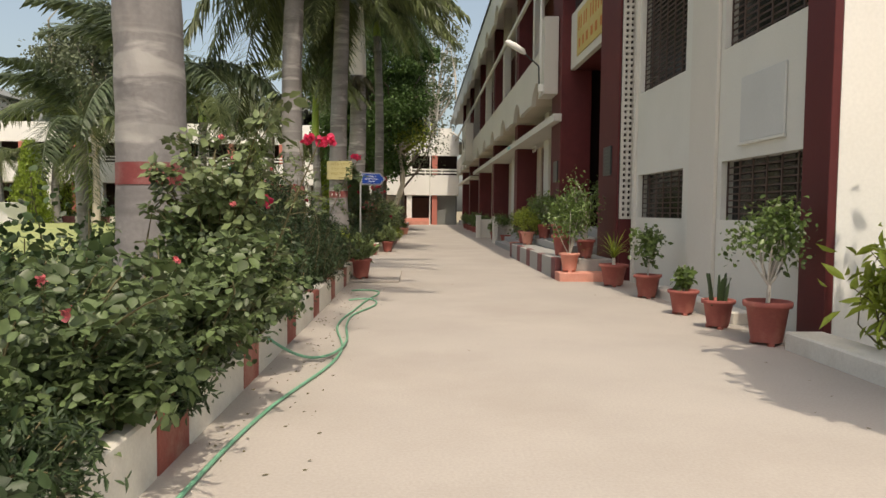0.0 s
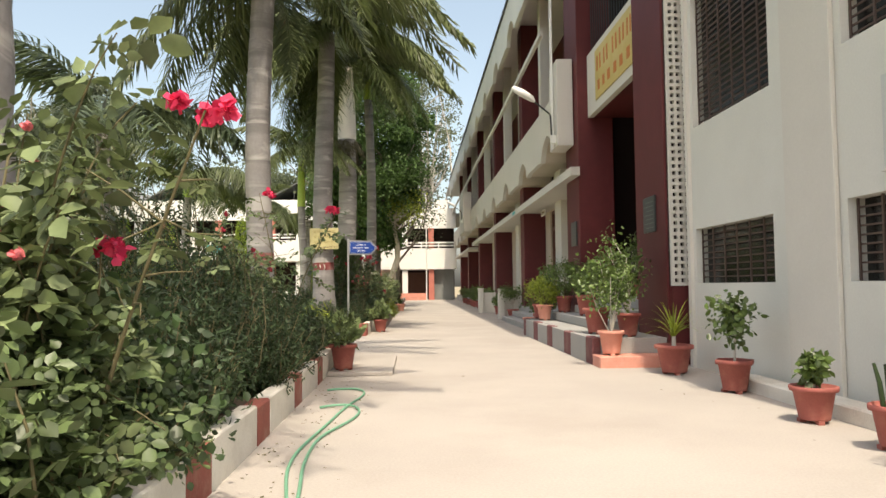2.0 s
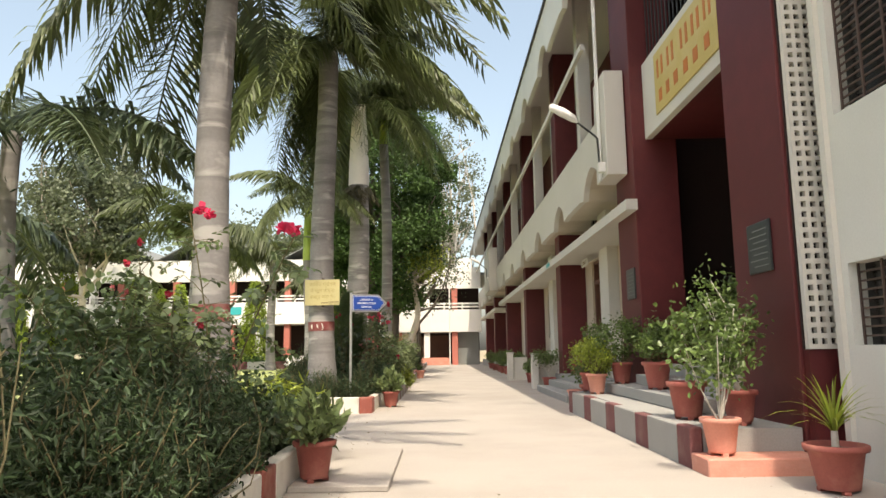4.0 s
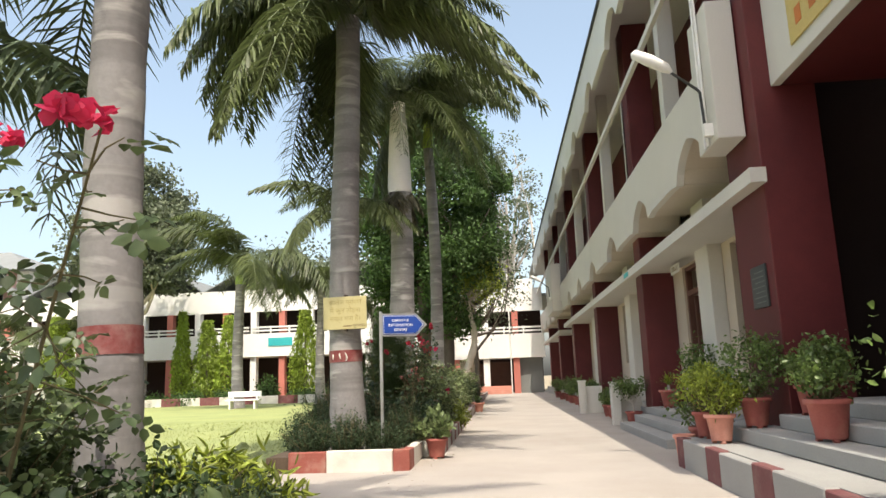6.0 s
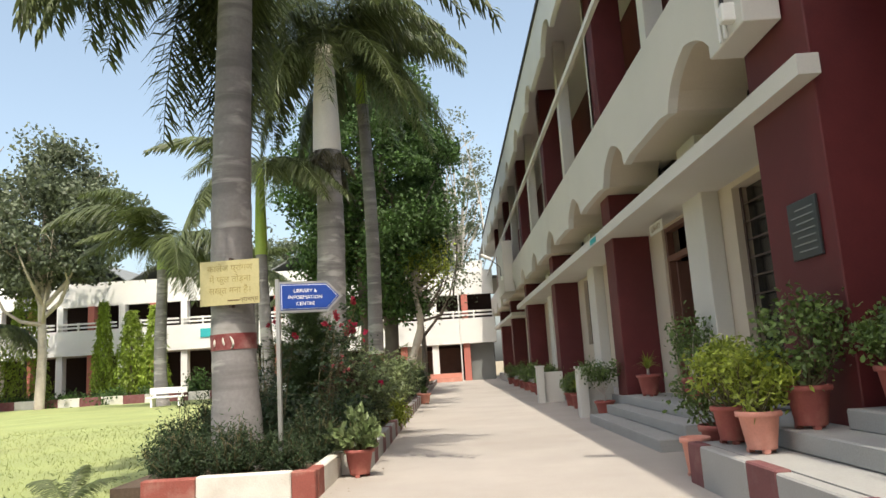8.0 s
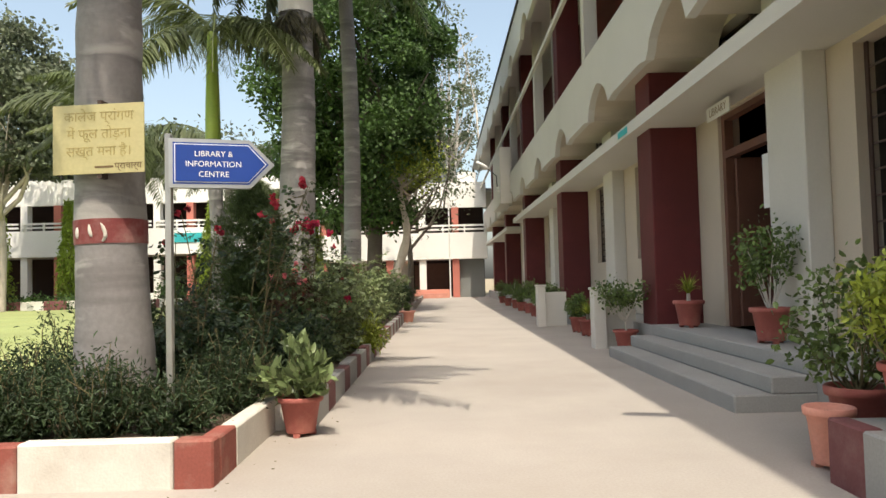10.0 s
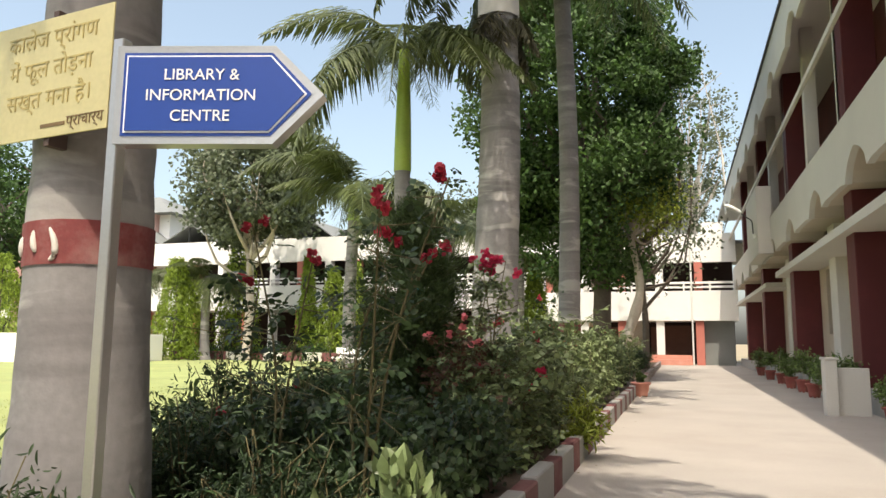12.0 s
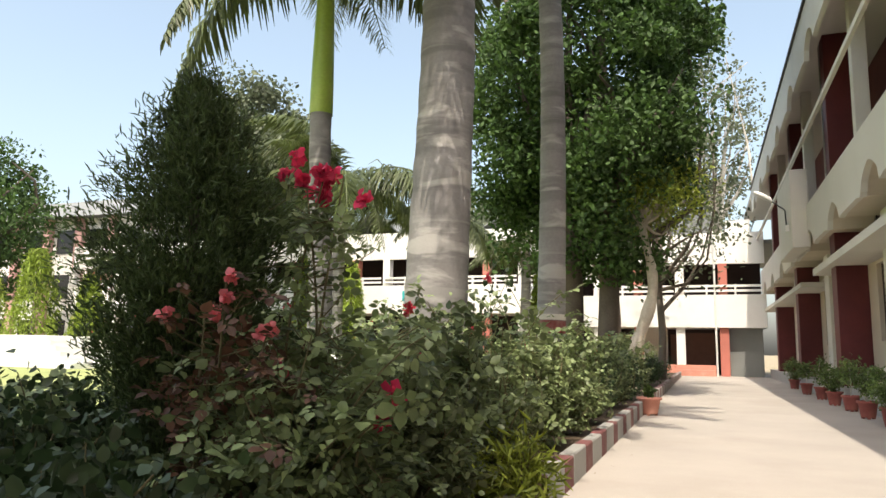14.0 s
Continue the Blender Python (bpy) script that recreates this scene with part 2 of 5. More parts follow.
def box(bm, x0, x1, y0, y1, z0, z1, bevel=0.0):
    b = bmesh.new() if bevel else bm
    v = [b.verts.new((x, y, z)) for x in (x0, x1) for y in (y0, y1) for z in (z0, z1)]
    for f in ((0, 1, 3, 2), (4, 6, 7, 5), (0, 4, 5, 1), (2, 3, 7, 6), (0, 2, 6, 4), (1, 5, 7, 3)):
        b.faces.new([v[i] for i in f])
    if bevel:
        bmesh.ops.bevel(b, geom=b.edges[:], offset=bevel, segments=1, affect="EDGES")
        join(bm, b)
    return bm


def join(bm, other):
    """Adds the faces of other to bm."""
    ring = {v: bm.verts.new(v.co) for v in other.verts}
    for f in other.faces:
        bm.faces.new([ring[v] for v in f.verts])
    other.free()


def boxes(*rows, bevel=0.0):
    bm = bmesh.new()
    for r in rows:
        box(bm, *r, bevel=bevel)
    return bm


def arrays(name, verts, faces, material, smooth=False):
    """A mesh from numpy arrays: vertices (n, 3) and faces (m, 3 or 4)."""
    me = bpy.data.meshes.new(name)
    k = faces.shape[1]
    me.vertices.add(len(verts)); me.loops.add(faces.size); me.polygons.add(len(faces))
    me.vertices.foreach_set("co", verts.astype(np.float32).ravel())
    me.loops.foreach_set("vertex_index", faces.astype(np.int32).ravel())
    me.polygons.foreach_set("loop_start", np.arange(0, faces.size, k, dtype=np.int32))
    me.update(calc_edges=True)
    me.materials.append(material)
    if smooth:
        me.polygons.foreach_set("use_smooth", np.ones(len(faces), dtype=bool))
    return me


def tube(points, radii, sides=8, close=True):
    """Rings along a line of points: vertices and quads as arrays."""
    pts = np.array(points, float)
    n = len(pts)
    radii = np.broadcast_to(np.array(radii, float), (n,))
    d = np.gradient(pts, axis=0)
    d /= np.linalg.norm(d, axis=1)[:, None] + 1e-9
    up = np.where(np.abs(d[:, 2:3]) > 0.9, np.array([[1.0, 0, 0]]), np.array([[0, 0, 1.0]]))
    a = np.cross(d, up); a /= np.linalg.norm(a, axis=1)[:, None]
    b = np.cross(d, a)
    th = np.linspace(0, 2 * np.pi, sides, endpoint=False)
    v = pts[:, None] + radii[:, None, None] * (np.cos(th)[None, :, None] * a[:, None] + np.sin(th)[None, :, None] * b[:, None])
    i = np.arange(n - 1)[:, None] * sides
    j = np.arange(sides)[None]
    k = (j + 1) % sides
    f = np.stack([i + j, i + k, i + sides + k, i + sides + j], -1).reshape(-1, 4)
    return v.reshape(-1, 3), f


def merge(pieces):
    vs, fs, o = [], [], 0
    for v, f in pieces:
        vs.append(v); fs.append(f + o); o += len(v)
    return np.concatenate(vs), np.concatenate(fs)


def tube_profile(profile, sides):
    """A turned body from (radius, height) rows."""
    th = np.linspace(0, 2 * np.pi, sides, endpoint=False)
    v = np.array([[(r * math.cos(t), r * math.sin(t), z) for t in th] for r, z in profile])
    n = len(profile)
    i = np.arange(n - 1)[:, None] * sides
    j = np.arange(sides)[None]
    k = (j + 1) % sides
    f = np.stack([i + j, i + k, i + sides + k, i + sides + j], -1).reshape(-1, 4)
    return v.reshape(-1, 3), f


LEAF = np.array([(0, 0, 0), (0.3, 0.24, 0.07), (0.36, 0.6, 0.06), (0, 1, -0.1), (-0.36, 0.6, 0.06), (-0.3, 0.24, 0.07)])


def leaves(centres, size, rng, width=1.0, droop=0.0, vary=0.35, outward=None):
    """Small folded leaves with random turns at the given places: arrays of vertices and quads."""
    n = len(centres)
    d = rng.normal(size=(n, 3))
    if outward is not None:
        d += outward
    d[:, 2] -= droop
    d /= np.linalg.norm(d, axis=1)[:, None] + 1e-9
    s = np.cross(d, rng.normal(size=(n, 3)))
    s /= np.linalg.norm(s, axis=1)[:, None] + 1e-9
    u = np.cross(s, d)
    sz = size * (1 + vary * rng.uniform(-1, 1, n))
    t = LEAF
    v = centres[:, None] + sz[:, None, None] * (t[None, :, 0:1] * width * s[:, None] + t[None, :, 1:2] * d[:, None] + t[None, :, 2:3] * u[:, None])
    o = np.arange(n)[:, None] * 6
    f = np.concatenate([o + np.array([[0, 1, 2, 3]]), o + np.array([[0, 3, 4, 5]])], 0)
    return v.reshape(-1, 3), f


def compound(centres, size, rng, up=1.1):
    """Leaves of five leaflets on a flat stalk, facing mostly upwards."""
    n = len(centres)
    d = rng.normal(size=(n, 3)); d[:, 2] = d[:, 2] * 0.5 - 0.15
    d /= np.linalg.norm(d, axis=1)[:, None]
    u = rng.normal(size=(n, 3)) * 0.55; u[:, 2] += up
    s = np.cross(d, u); s /= np.linalg.norm(s, axis=1)[:, None] + 1e-9
    u = np.cross(s, d)
    sz = size * (1 + 0.4 * rng.uniform(-1, 1, n))
    vs = []
    for at, side, scale in ((1.25, 0.0, 1.15), (0.95, 1.0, 1.0), (0.95, -1.0, 1.0), (0.35, 1.0, 0.75), (0.35, -1.0, 0.75)):
        tilt = rng.normal(size=(n, 1)) * 0.2
        e = d * (1.0 if side == 0 else 0.35) + s * side + u * (tilt - 0.15)
        e /= np.linalg.norm(e, axis=1)[:, None]
        w = np.cross(e, u); w /= np.linalg.norm(w, axis=1)[:, None] + 1e-9
        k = np.cross(w, e)
        b = centres + d * (at * sz)[:, None] + s * (0.08 * side * sz)[:, None]
        t = LEAF
        vs.append((b[:, None] + (sz * scale)[:, None, None] * (t[None, :, 0:1] * 0.95 * w[:, None] + t[None, :, 1:2] * e[:, None] + t[None, :, 2:3] * k[:, None])).reshape(-1, 3))
    v = np.concatenate(vs)
    o = np.arange(n * 5)[:, None] * 6
    return v, np.concatenate([o + np.array([[0, 1, 2, 3]]), o + np.array([[0, 3, 4, 5]])], 0)


def petals(centres, size, rng, count=9):
    c = np.repeat(centres, count, 0) + rng.normal(size=(len(centres) * count, 3)) * size * 0.3
    return leaves(c, size, rng, width=1.6, vary=0.3)


def wall_along_y(x0, x1, y0, y1, z0, z1, holes=()):
    """A wall of thickness x0 to x1 with rectangular openings (ya, yb, za, zb) through it."""
    ys = sorted({y0, y1, *[h[0] for h in holes], *[h[1] for h in holes]})
    bm = bmesh.new()
    for a, b in zip(ys, ys[1:]):
        spans = sorted((h[2], h[3]) for h in holes if h[0] <= a + 1e-6 and h[1] >= b - 1e-6)
        z = z0
        for lo, hi in spans:
            if lo > z + 1e-6:
                box(bm, x0, x1, a, b, z, lo)
            z = hi
        if z < z1 - 1e-6:
            box(bm, x0, x1, a, b, z, z1)
    return bm


def smooth_line(points, n):
    """A soft line through a few points."""
    p = np.array(points, float)
    d = np.concatenate([[0], np.cumsum(np.linalg.norm(np.diff(p, axis=0), axis=1))])
    q = np.linspace(0, d[-1], n)
    c = np.stack([np.interp(q, d, p[:, k]) for k in range(3)], 1)
    for _ in range(2):
        pad = np.pad(c, ((2, 2), (0, 0)), "edge")
        c = np.stack([np.convolve(pad[:, k], np.ones(5) / 5, "valid") for k in range(3)], 1)
    return c




# ---- ground ----
YFAR = 60.0
def sheet(name, x0, x1, y0, y1, z, material, nx=1, ny=1, wob=0.0):
    bm = bmesh.new()
    bmesh.ops.create_grid(bm, x_segments=nx, y_segments=ny, size=0.5)
    for v in bm.verts:
        v.co = Vector((x0 + (v.co.x + 0.5) * (x1 - x0), y0 + (v.co.y + 0.5) * (y1 - y0), z))
        if wob:
            v.co.z += wob * noise.noise(v.co * 0.6)
    return part(name, bm, material, None)


tag(sheet("ground", -1500, 1500, -1500, 1500, -0.06, M_EARTH), "dry dusty earth with patches of weeds", "ground", kind="structure")
path = tag(part("path", boxes((-1.27, 4.2, -12, 66, -0.3, 0.0)), M_CONCRETE, None), "sunlit beige concrete driveway with faint stains", "path", kind="structure")
tag(part("pavement", boxes((-3.3, -1.27, 13.6, 18.42, -0.3, -0.004)), M_CONCRETE, None), "beige concrete opening between two flower beds", "pavement", kind="structure")
tag(sheet("lawn", -38, -3.3, 6, 54.0, 0.0, M_GRASS, 60, 60, 0.04), "mown yellowish green lawn in sun", "lawn", kind="structure")
tag(part("bed_soil", boxes((-3.3, -1.39, -4, 13.48, -0.2, 0.2)), M_SOIL, None), "dark soil of the flower bed", "soil", kind="structure")
tag(part("bed_soil", boxes((-3.3, -1.39, 18.55, 20.1, -0.2, 0.2), (-3.3, -1.08, 20.11, 57, -0.2, 0.2)), M_SOIL, None), "dark soil of the flower bed", "soil", kind="structure")


# ---- kerbs, block by block ----
def kerb(name, label, blocks):
    """blocks: (x0, x1, y0, y1, z1, material)."""
    k = tag(empty(name, (blocks[0][0], blocks[0][2], 0)), label, "kerb", "painted kerbs", "structure")
    org = Vector((blocks[0][0], blocks[0][2], 0))
    for x0, x1, y0, y1, z1, material in blocks:
        part("kerb_block", boxes((x0 - org.x, x1 - org.x, y0 - org.y, y1 - org.y, -0.1, z1), bevel=0.012), material, k)
    return k


rng = np.random.default_rng(3)
def striped(x0, x1, y0, y1, z1, first, period, red, ma=M_KERBRED, mb=M_KERBWHITE):
    rows, y, i = [], y0, 0
    cuts = [y0]
    k = first - period
    while k < y1:
        cuts += [k, k + red]
        k += period
    cuts = sorted({c for c in cuts if y0 <= c <= y1} | {y0, y1})
    for a, b in zip(cuts, cuts[1:]):
        mid = ((a + b) / 2 - first) % period
        rows.append((x0, x1, a + 0.002, b - 0.002, z1 + float(rng.uniform(-0.012, 0.012)), ma if mid < red else mb))
    return rows


kerb("kerb", "red and white painted kerb of the rose bed", striped(-1.39, -1.26, -3.5, 13.5, 0.28, 2.94, 1.51, 0.43))
# the long side takes darker maroon and grey: its shade painted in
kerb("kerb", "red and white kerb round the palm bed, its long side darkened for shade", [
    (-2.95, -2.42, 18.42, 18.55, 0.27, M_KERBRED), (-2.415, -1.5, 18.42, 18.55, 0.28, M_KERBWHITE), (-1.495, -1.26, 18.42, 18.55, 0.28, M_KERBRED)]
    + striped(-1.08, -0.95, 20.12, 57, 0.26, 18.56, 1.1, 0.42, M_KERBDARK, M_SHADEWALK) + [(-1.39, -1.26, 18.56, 18.9, 0.27, M_KERBRED), (-1.39, -1.26, 18.904, 19.98, 0.26, M_KERBWHITE), (-1.39, -1.082, 19.985, 20.11, 0.26, M_KERBWHITE)])
kerb("kerb", "white and dark red kerb of the lawn", [(-30 + i * 1.3, -28.71 + i * 1.3, 53.9, 54.1, 0.5, M_KERBWHITE if i % 2 else M_KERBDARK) for i in range(20)])

# ---- entrance platform and steps on the building's side ----
# white stripes use cement grey, the edge's shade being part of the colour
plat = kerb("platform", "low cement platform with white and maroon edge, the white greyed for shade", striped(2.25, 2.37, 12.1, 18.22, 0.36, 11.97, 1.48, 0.5, M_KERBDARK, M_SHADEWALK))
tag(part("low_step", boxes((2.25, 3.28, 11.68, 12.098, -0.1, 0.15), bevel=0.012), M_TERRAPINK, None), "low red-painted step at the platform's end", "step", kind="structure")
tag(part("platform_floor", boxes((2.372, 3.29, 12.1, 18.2, -0.1, 0.355), (3.29, 7.6, 13.52, 17.09, -0.1, 0.355)), M_SHADEWALK, None), "grey cement platform before the entrance", "platform", kind="structure")
def steps(y0, y1, x0, n, label):
    s = tag(empty("steps", (x0, y0, 0)), label, "steps", kind="structure")
    for i in range(n):
        part("step", boxes((0.32 * i, 4.4 - x0, 0, y1 - y0, 0.15 * i - (0.1 if i == 0 else 0), 0.15 * (i + 1)), bevel=0.012), M_SHADEWALK, s)
steps(20.2, 24.6, 2.55, 3, "grey cement steps up to the library door")
st2 = tag(empty("steps", (3.0, 13.52, 0.25)), "grey cement steps into the dark entrance", "steps", kind="structure")
part("step", boxes((-0.22, 0.29, 0, 4.1, 0.11, 0.27), (0.29, 4.4, 0, 3.56, 0.11, 0.27), bevel=0.012), M_SHADEWALK, st2)
for i in (1, 2):
    part("step", boxes((0.15 + 0.36 * (i - 1), 4.4, 0, 3.56, 0.11 + 0.16 * i, 0.11 + 0.16 * (i + 1)), bevel=0.012), M_SHADEWALK, st2)
tag(part("plinth", boxes((3.25, 4.3, 18.31, 20.19, -0.1, 0.42), (3.25, 4.3, 24.61, YFAR, -0.1, 0.42)), M_SHADEWALK, None), "grey cement plinth along the building", "plinth", kind="structure")

# ---- wing of the building beside the path's start ----
ZR = 9.7
wing = tag(empty("wall_wing", (3.5, 5.9, 0)), "pale grey plastered wing wall with barred windows", "wall", kind="structure")
HOLES = [(ya, yb, za, zb) for za, zb in ((1.1, 1.8), (3.13, 4.95), (6.6, 8.4)) for ya, yb in ((0.442, 2.38), (3.62, 5.6))]
part("plaster", wall_along_y(0, 0.25, 0.302, 5.698, 0, ZR - 0.2, HOLES), M_GREYWALL, wing)
part("pilaster", boxes((-0.05, -0.002, 2.48, 3.3, 0, ZR), bevel=0.008), M_WALL, wing, "cream plaster strip between the windows")
part("end_pier", boxes((-0.08, -0.002, 0.0, 0.44, 0, ZR), bevel=0.006), M_RED, wing, "maroon painted end pier")
part("notice_board", boxes((-0.03, -0.002, 0.9, 1.86, 1.98, 2.7), bevel=0.006), M_BOARD, wing, "blank pale blue-grey painted board")
part("board_ledge", boxes((-0.045, -0.002, 0.88, 1.88, 1.945, 1.976), bevel=0.004), M_GREYWALL, wing)
part("side_wall", boxes((0.0, 9, 0.0, 0.3, 0, ZR - 0.2)), M_FARWALL, wing, "sunlit white end wall")
for ya, yb, za, zb in HOLES:
    w = place("window", mesh_of("window", boxes((0.15, 0.17, ya + 0.002, yb - 0.002, za + 0.002, zb - 0.002)), M_GLASS), wing)
    bm = bmesh.new()
    n = int((zb - za) / 0.075)
    for i in range(1, n):
        z = za + (zb - za) * i / n
        box(bm, 0.085, 0.1, ya + 0.003, yb - 0.003, z - 0.008, z + 0.008)
    for i in range(0, 7):
        y = ya + 0.02 + (yb - ya - 0.04) * i / 6
        box(bm, 0.07, 0.084, y - 0.012, y + 0.012, za + 0.003, zb - 0.003)
    part("grille", bm, M_GRILLE, w, "brown iron window bars")
tag(part("low_kerb", boxes((3.06, 3.4, 2.0, 5.86, -0.1, 0.16), bevel=0.015), M_KERBWHITE, None), "low whitewashed kerb at the wing's corner", "kerb", kind="structure")
tag(part("low_kerb", boxes((3.2, 3.44, 7.2, 9.9, -0.1, 0.13), bevel=0.015), M_KERBWHITE, None), "low whitewashed ledge behind the pots", "kerb", kind="structure")

# pierced screen between the wing and the entrance pier, facing along the path
jaali = tag(empty("jaali_screen", (3.33, 11.93, 1.07)), "tall white pierced concrete screen with square holes", "screen", kind="structure")
TOP = ZR - 1.27
bm = bmesh.new()
cols, rows_n = 5, int((TOP - 0.06) / 0.098)
for c in range(cols + 1):
    box(bm, 0.088 * c - 0.004, 0.088 * c + 0.034, 0, 0.06, 0, TOP)
for c in range(cols):
    for r in range(rows_n + 1):
        z = 0.098 * r
        box(bm, 0.088 * c + 0.034, 0.088 * c + 0.084, 0, 0.06, z, z + 0.045)
part("lattice", bm, M_WALL, jaali)
# near-black sheet drawn as the shade behind the holes
part("backing", boxes((0.0, 0.5, 0.1, 0.12, 0, TOP)), M_ROOMSHADE, jaali)
tag(part("base_wall", boxes((3.335, 3.9, 11.95, 12.05, 0, 1.065)), M_RED, None), "maroon wall under the pierced screen", "wall", kind="structure")
tag(part("wing_return", boxes((3.452, 3.75, 11.6, 11.688, 0, ZR - 0.202)), M_WALL, None), "cream plastered edge of the wing wall", "wall", kind="structure")

# ---- entrance bay ----
bay = tag(empty("entrance_bay", (3.3, 12.06, 0)), "maroon double-height entrance bay with a dark recess", "wall", kind="structure")
part("red_pier", boxes((0, 4, 0, 1.28, 0, ZR - 0.2), bevel=0.01), M_RED, bay)
part("red_pier", boxes((0, 0.75, 5.04, 6.24, 0, ZR - 0.2), bevel=0.01), M_RED, bay)
# inner recess walls in near-black: the recess's shade is in their colour
part("back_wall", boxes((4.5, 4.7, 1.45, 8.0, 0, ZR - 0.2)), M_ROOMSHADE, bay)
part("side_wall", boxes((0.752, 4.5, 6.1, 6.24, 0, ZR - 0.2)), M_ROOMSHADE, bay)
part("lintel", boxes((0.4, 4, 1.282, 5.038, 7.6, ZR - 0.2)), M_RED, bay)
part("entrance_ceiling", boxes((0.35, 4.4, 1.282, 5.038, 4.63, 4.72)), M_RED, bay)
part("balcony", boxes((0.22, 0.34, 1.282, 5.038, 4.62, 5.95), bevel=0.008), M_WALL, bay, "white balcony front over the entrance")
bm = bmesh.new()
for i in range(20):
    y = 1.6 + i * 0.17
    box(bm, 0.27, 0.29, y, y + 0.02, 5.95, 7.6)
part("balcony_bars", bm, M_BLACK, bay)
sg = part("sign_plate", boxes((0.195, 0.218, 1.75, 4.3, 4.8, 5.8), bevel=0.005), M_YELLOW, bay, "yellow painted sign with faded red lettering")
bm = bmesh.new()
for a, b, z0, z1 in [(3.85, 4.15, 5.35, 5.65), (3.35, 3.65, 5.35, 5.65), (2.75, 3.05, 5.35, 5.65), (2.3, 2.6, 5.35, 5.65), (1.9, 2.15, 5.35, 5.65),
                     (3.6, 4.1, 4.95, 5.15), (2.8, 3.4, 4.95, 5.15), (2.0, 2.6, 4.95, 5.15)]:
    for k in (0, 0.7):
        box(bm, 0.19, 0.194, a + k * (b - a), a + (k + 0.3) * (b - a), z0, z1)
part("lettering", bm, M_REDLETTER, sg)
for y, z in ((0.35, 1.85), (5.25, 1.93)):
    pl = part("plaque", boxes((-0.03, -0.002, y, y + 0.5, z, z + 0.52), bevel=0.004), M_PLAQUE, bay, "black stone plaque with worn lettering")
    bm = bmesh.new()
    for i in range(7):
        box(bm, -0.033, -0.0302, y + 0.05, y + 0.36 + 0.08 * (i % 2), z + 0.06 + i * 0.062, z + 0.072 + i * 0.062)
    part("lettering", bm, M_ROOFING, pl)

# ---- the long facade ----
Y0 = 18.32
PIL = [25.05 + 7.75 * i for i in range(5)]
fac = tag(empty("wall_facade", (0, 0, 0)), "long two-storey white facade with maroon pilasters", "wall", kind="structure")
holes = [(18.4, 20.7, 0.42, 3.3), (22.2, 23.9, 0.45, 3.35)]
vents = [(18.4, 20.4, 3.72, 4.5), (22.0, 24.0, 3.72, 4.5)]
for p in PIL[:-1]:
    for a, b in ((2.0, 3.0), (5.1, 6.5)):
        holes.append((p + a, p + b, 1.5, 3.3))
    for a, b in ((0.9, 3.2), (4.4, 6.7)):
        vents.append((p + a, p + b, 3.72, 4.5))
part("ground_wall", wall_along_y(4.0, 4.3, Y0, YFAR, 0, 5.0, holes + vents), M_CREAM, fac)
up = []
y = 18.6
while y < YFAR - 3:
    up.append((y, y + 1.4, 5.2, 7.6)); y += 3.87
part("upper_wall", wall_along_y(4.9, 5.1, Y0, YFAR, 5.0, ZR - 0.2, up), M_RED, fac, "maroon corridor wall of the upper floor")
part("roof_slab", boxes((3.42, 12, 5.9, 12.6, ZR - 0.2, ZR), (2.74, 12, 12.6, YFAR + 8, ZR - 0.2, ZR)), M_WALL, fac)
part("roof_edge", boxes((2.66, 2.78, 12.6, YFAR, ZR + 0.002, ZR + 0.06)), M_BLACK, fac, "dark waterproofing lip")
part("floor_slab", boxes((3.14, 6, Y0, YFAR, 4.75, 5.0)), M_WALL, fac)
# near-black as well, shade inside the building painted on
part("rear_wall", boxes((8, 8.2, 5.9, YFAR, 0, ZR - 0.2)), M_ROOMSHADE, fac)
part("end_wall", boxes((4.3, 8, YFAR - 0.2, YFAR, 0, ZR - 0.2)), M_WALL, fac)


def scalloped(x0, x1, ya, yb, zlow, zhigh, ztop, pitch, offset):
    """A hanging band whose lower edge rises in one round hump to every pitch."""
    bm = bmesh.new()
    n = int((yb - ya) / 0.1)
    ring = []
    for i in range(n + 1):
        y = ya + (yb - ya) * i / n
        u = ((y - offset) / pitch) % 1.0
        d = abs(u - 0.5) * pitch
        if d < 0.75:
            h = math.sqrt(max(0.0, 1 - (d / 0.75) ** 2)) * 0.7 + 0.3 * (1 - d / 0.75)
        else:
            h = -0.12 * max(0.0, 1 - (d - 0.75) / 0.4)
        z = zlow + (zhigh - zlow) * h
        ring.append([bm.verts.new(c) for c in ((x0, y, z), (x1, y, z), (x1, y, ztop), (x0, y, ztop))])
    for a, b in zip(ring, ring[1:]):
        for k in range(4):
            bm.faces.new((a[k], a[(k + 1) % 4], b[(k + 1) % 4], b[k]))
    bm.faces.new(ring[0]); bm.faces.new(ring[-1][::-1])
    return bm


HUMP = 19.15 - 3.87 / 2
part("balcony_parapet", scalloped(3.02, 3.14, 18.26, YFAR, 4.2, 4.68, 5.4, 3.87, HUMP), M_WALL, fac, "white parapet with a scalloped lower edge")
part("vault", scalloped(3.142, 3.997, Y0, YFAR, 4.22, 4.7, 4.749, 3.87, HUMP), M_CREAM, fac, "beige vaulted soffit behind the parapet")
part("roof_fascia", scalloped(2.72, 2.84, 17.2, YFAR, 8.5, 8.95, ZR, 3.87, HUMP), M_GREYWALL, fac, "weathered roof fascia with a scalloped lower edge")
part("end_panel", boxes((2.93, 3.28, 17.42, 18.25, 4.1, 6.0), bevel=0.01), M_WALL, fac, "white end panel of the parapet")
part("sunshade_ledge", boxes((3.1, 3.29, 16.95, 18.32, 3.38, 3.56), (3.1, 4.0, 18.32, 42.6, 3.38, 3.56)), M_WALL, fac, "projecting white sunshade ledge")
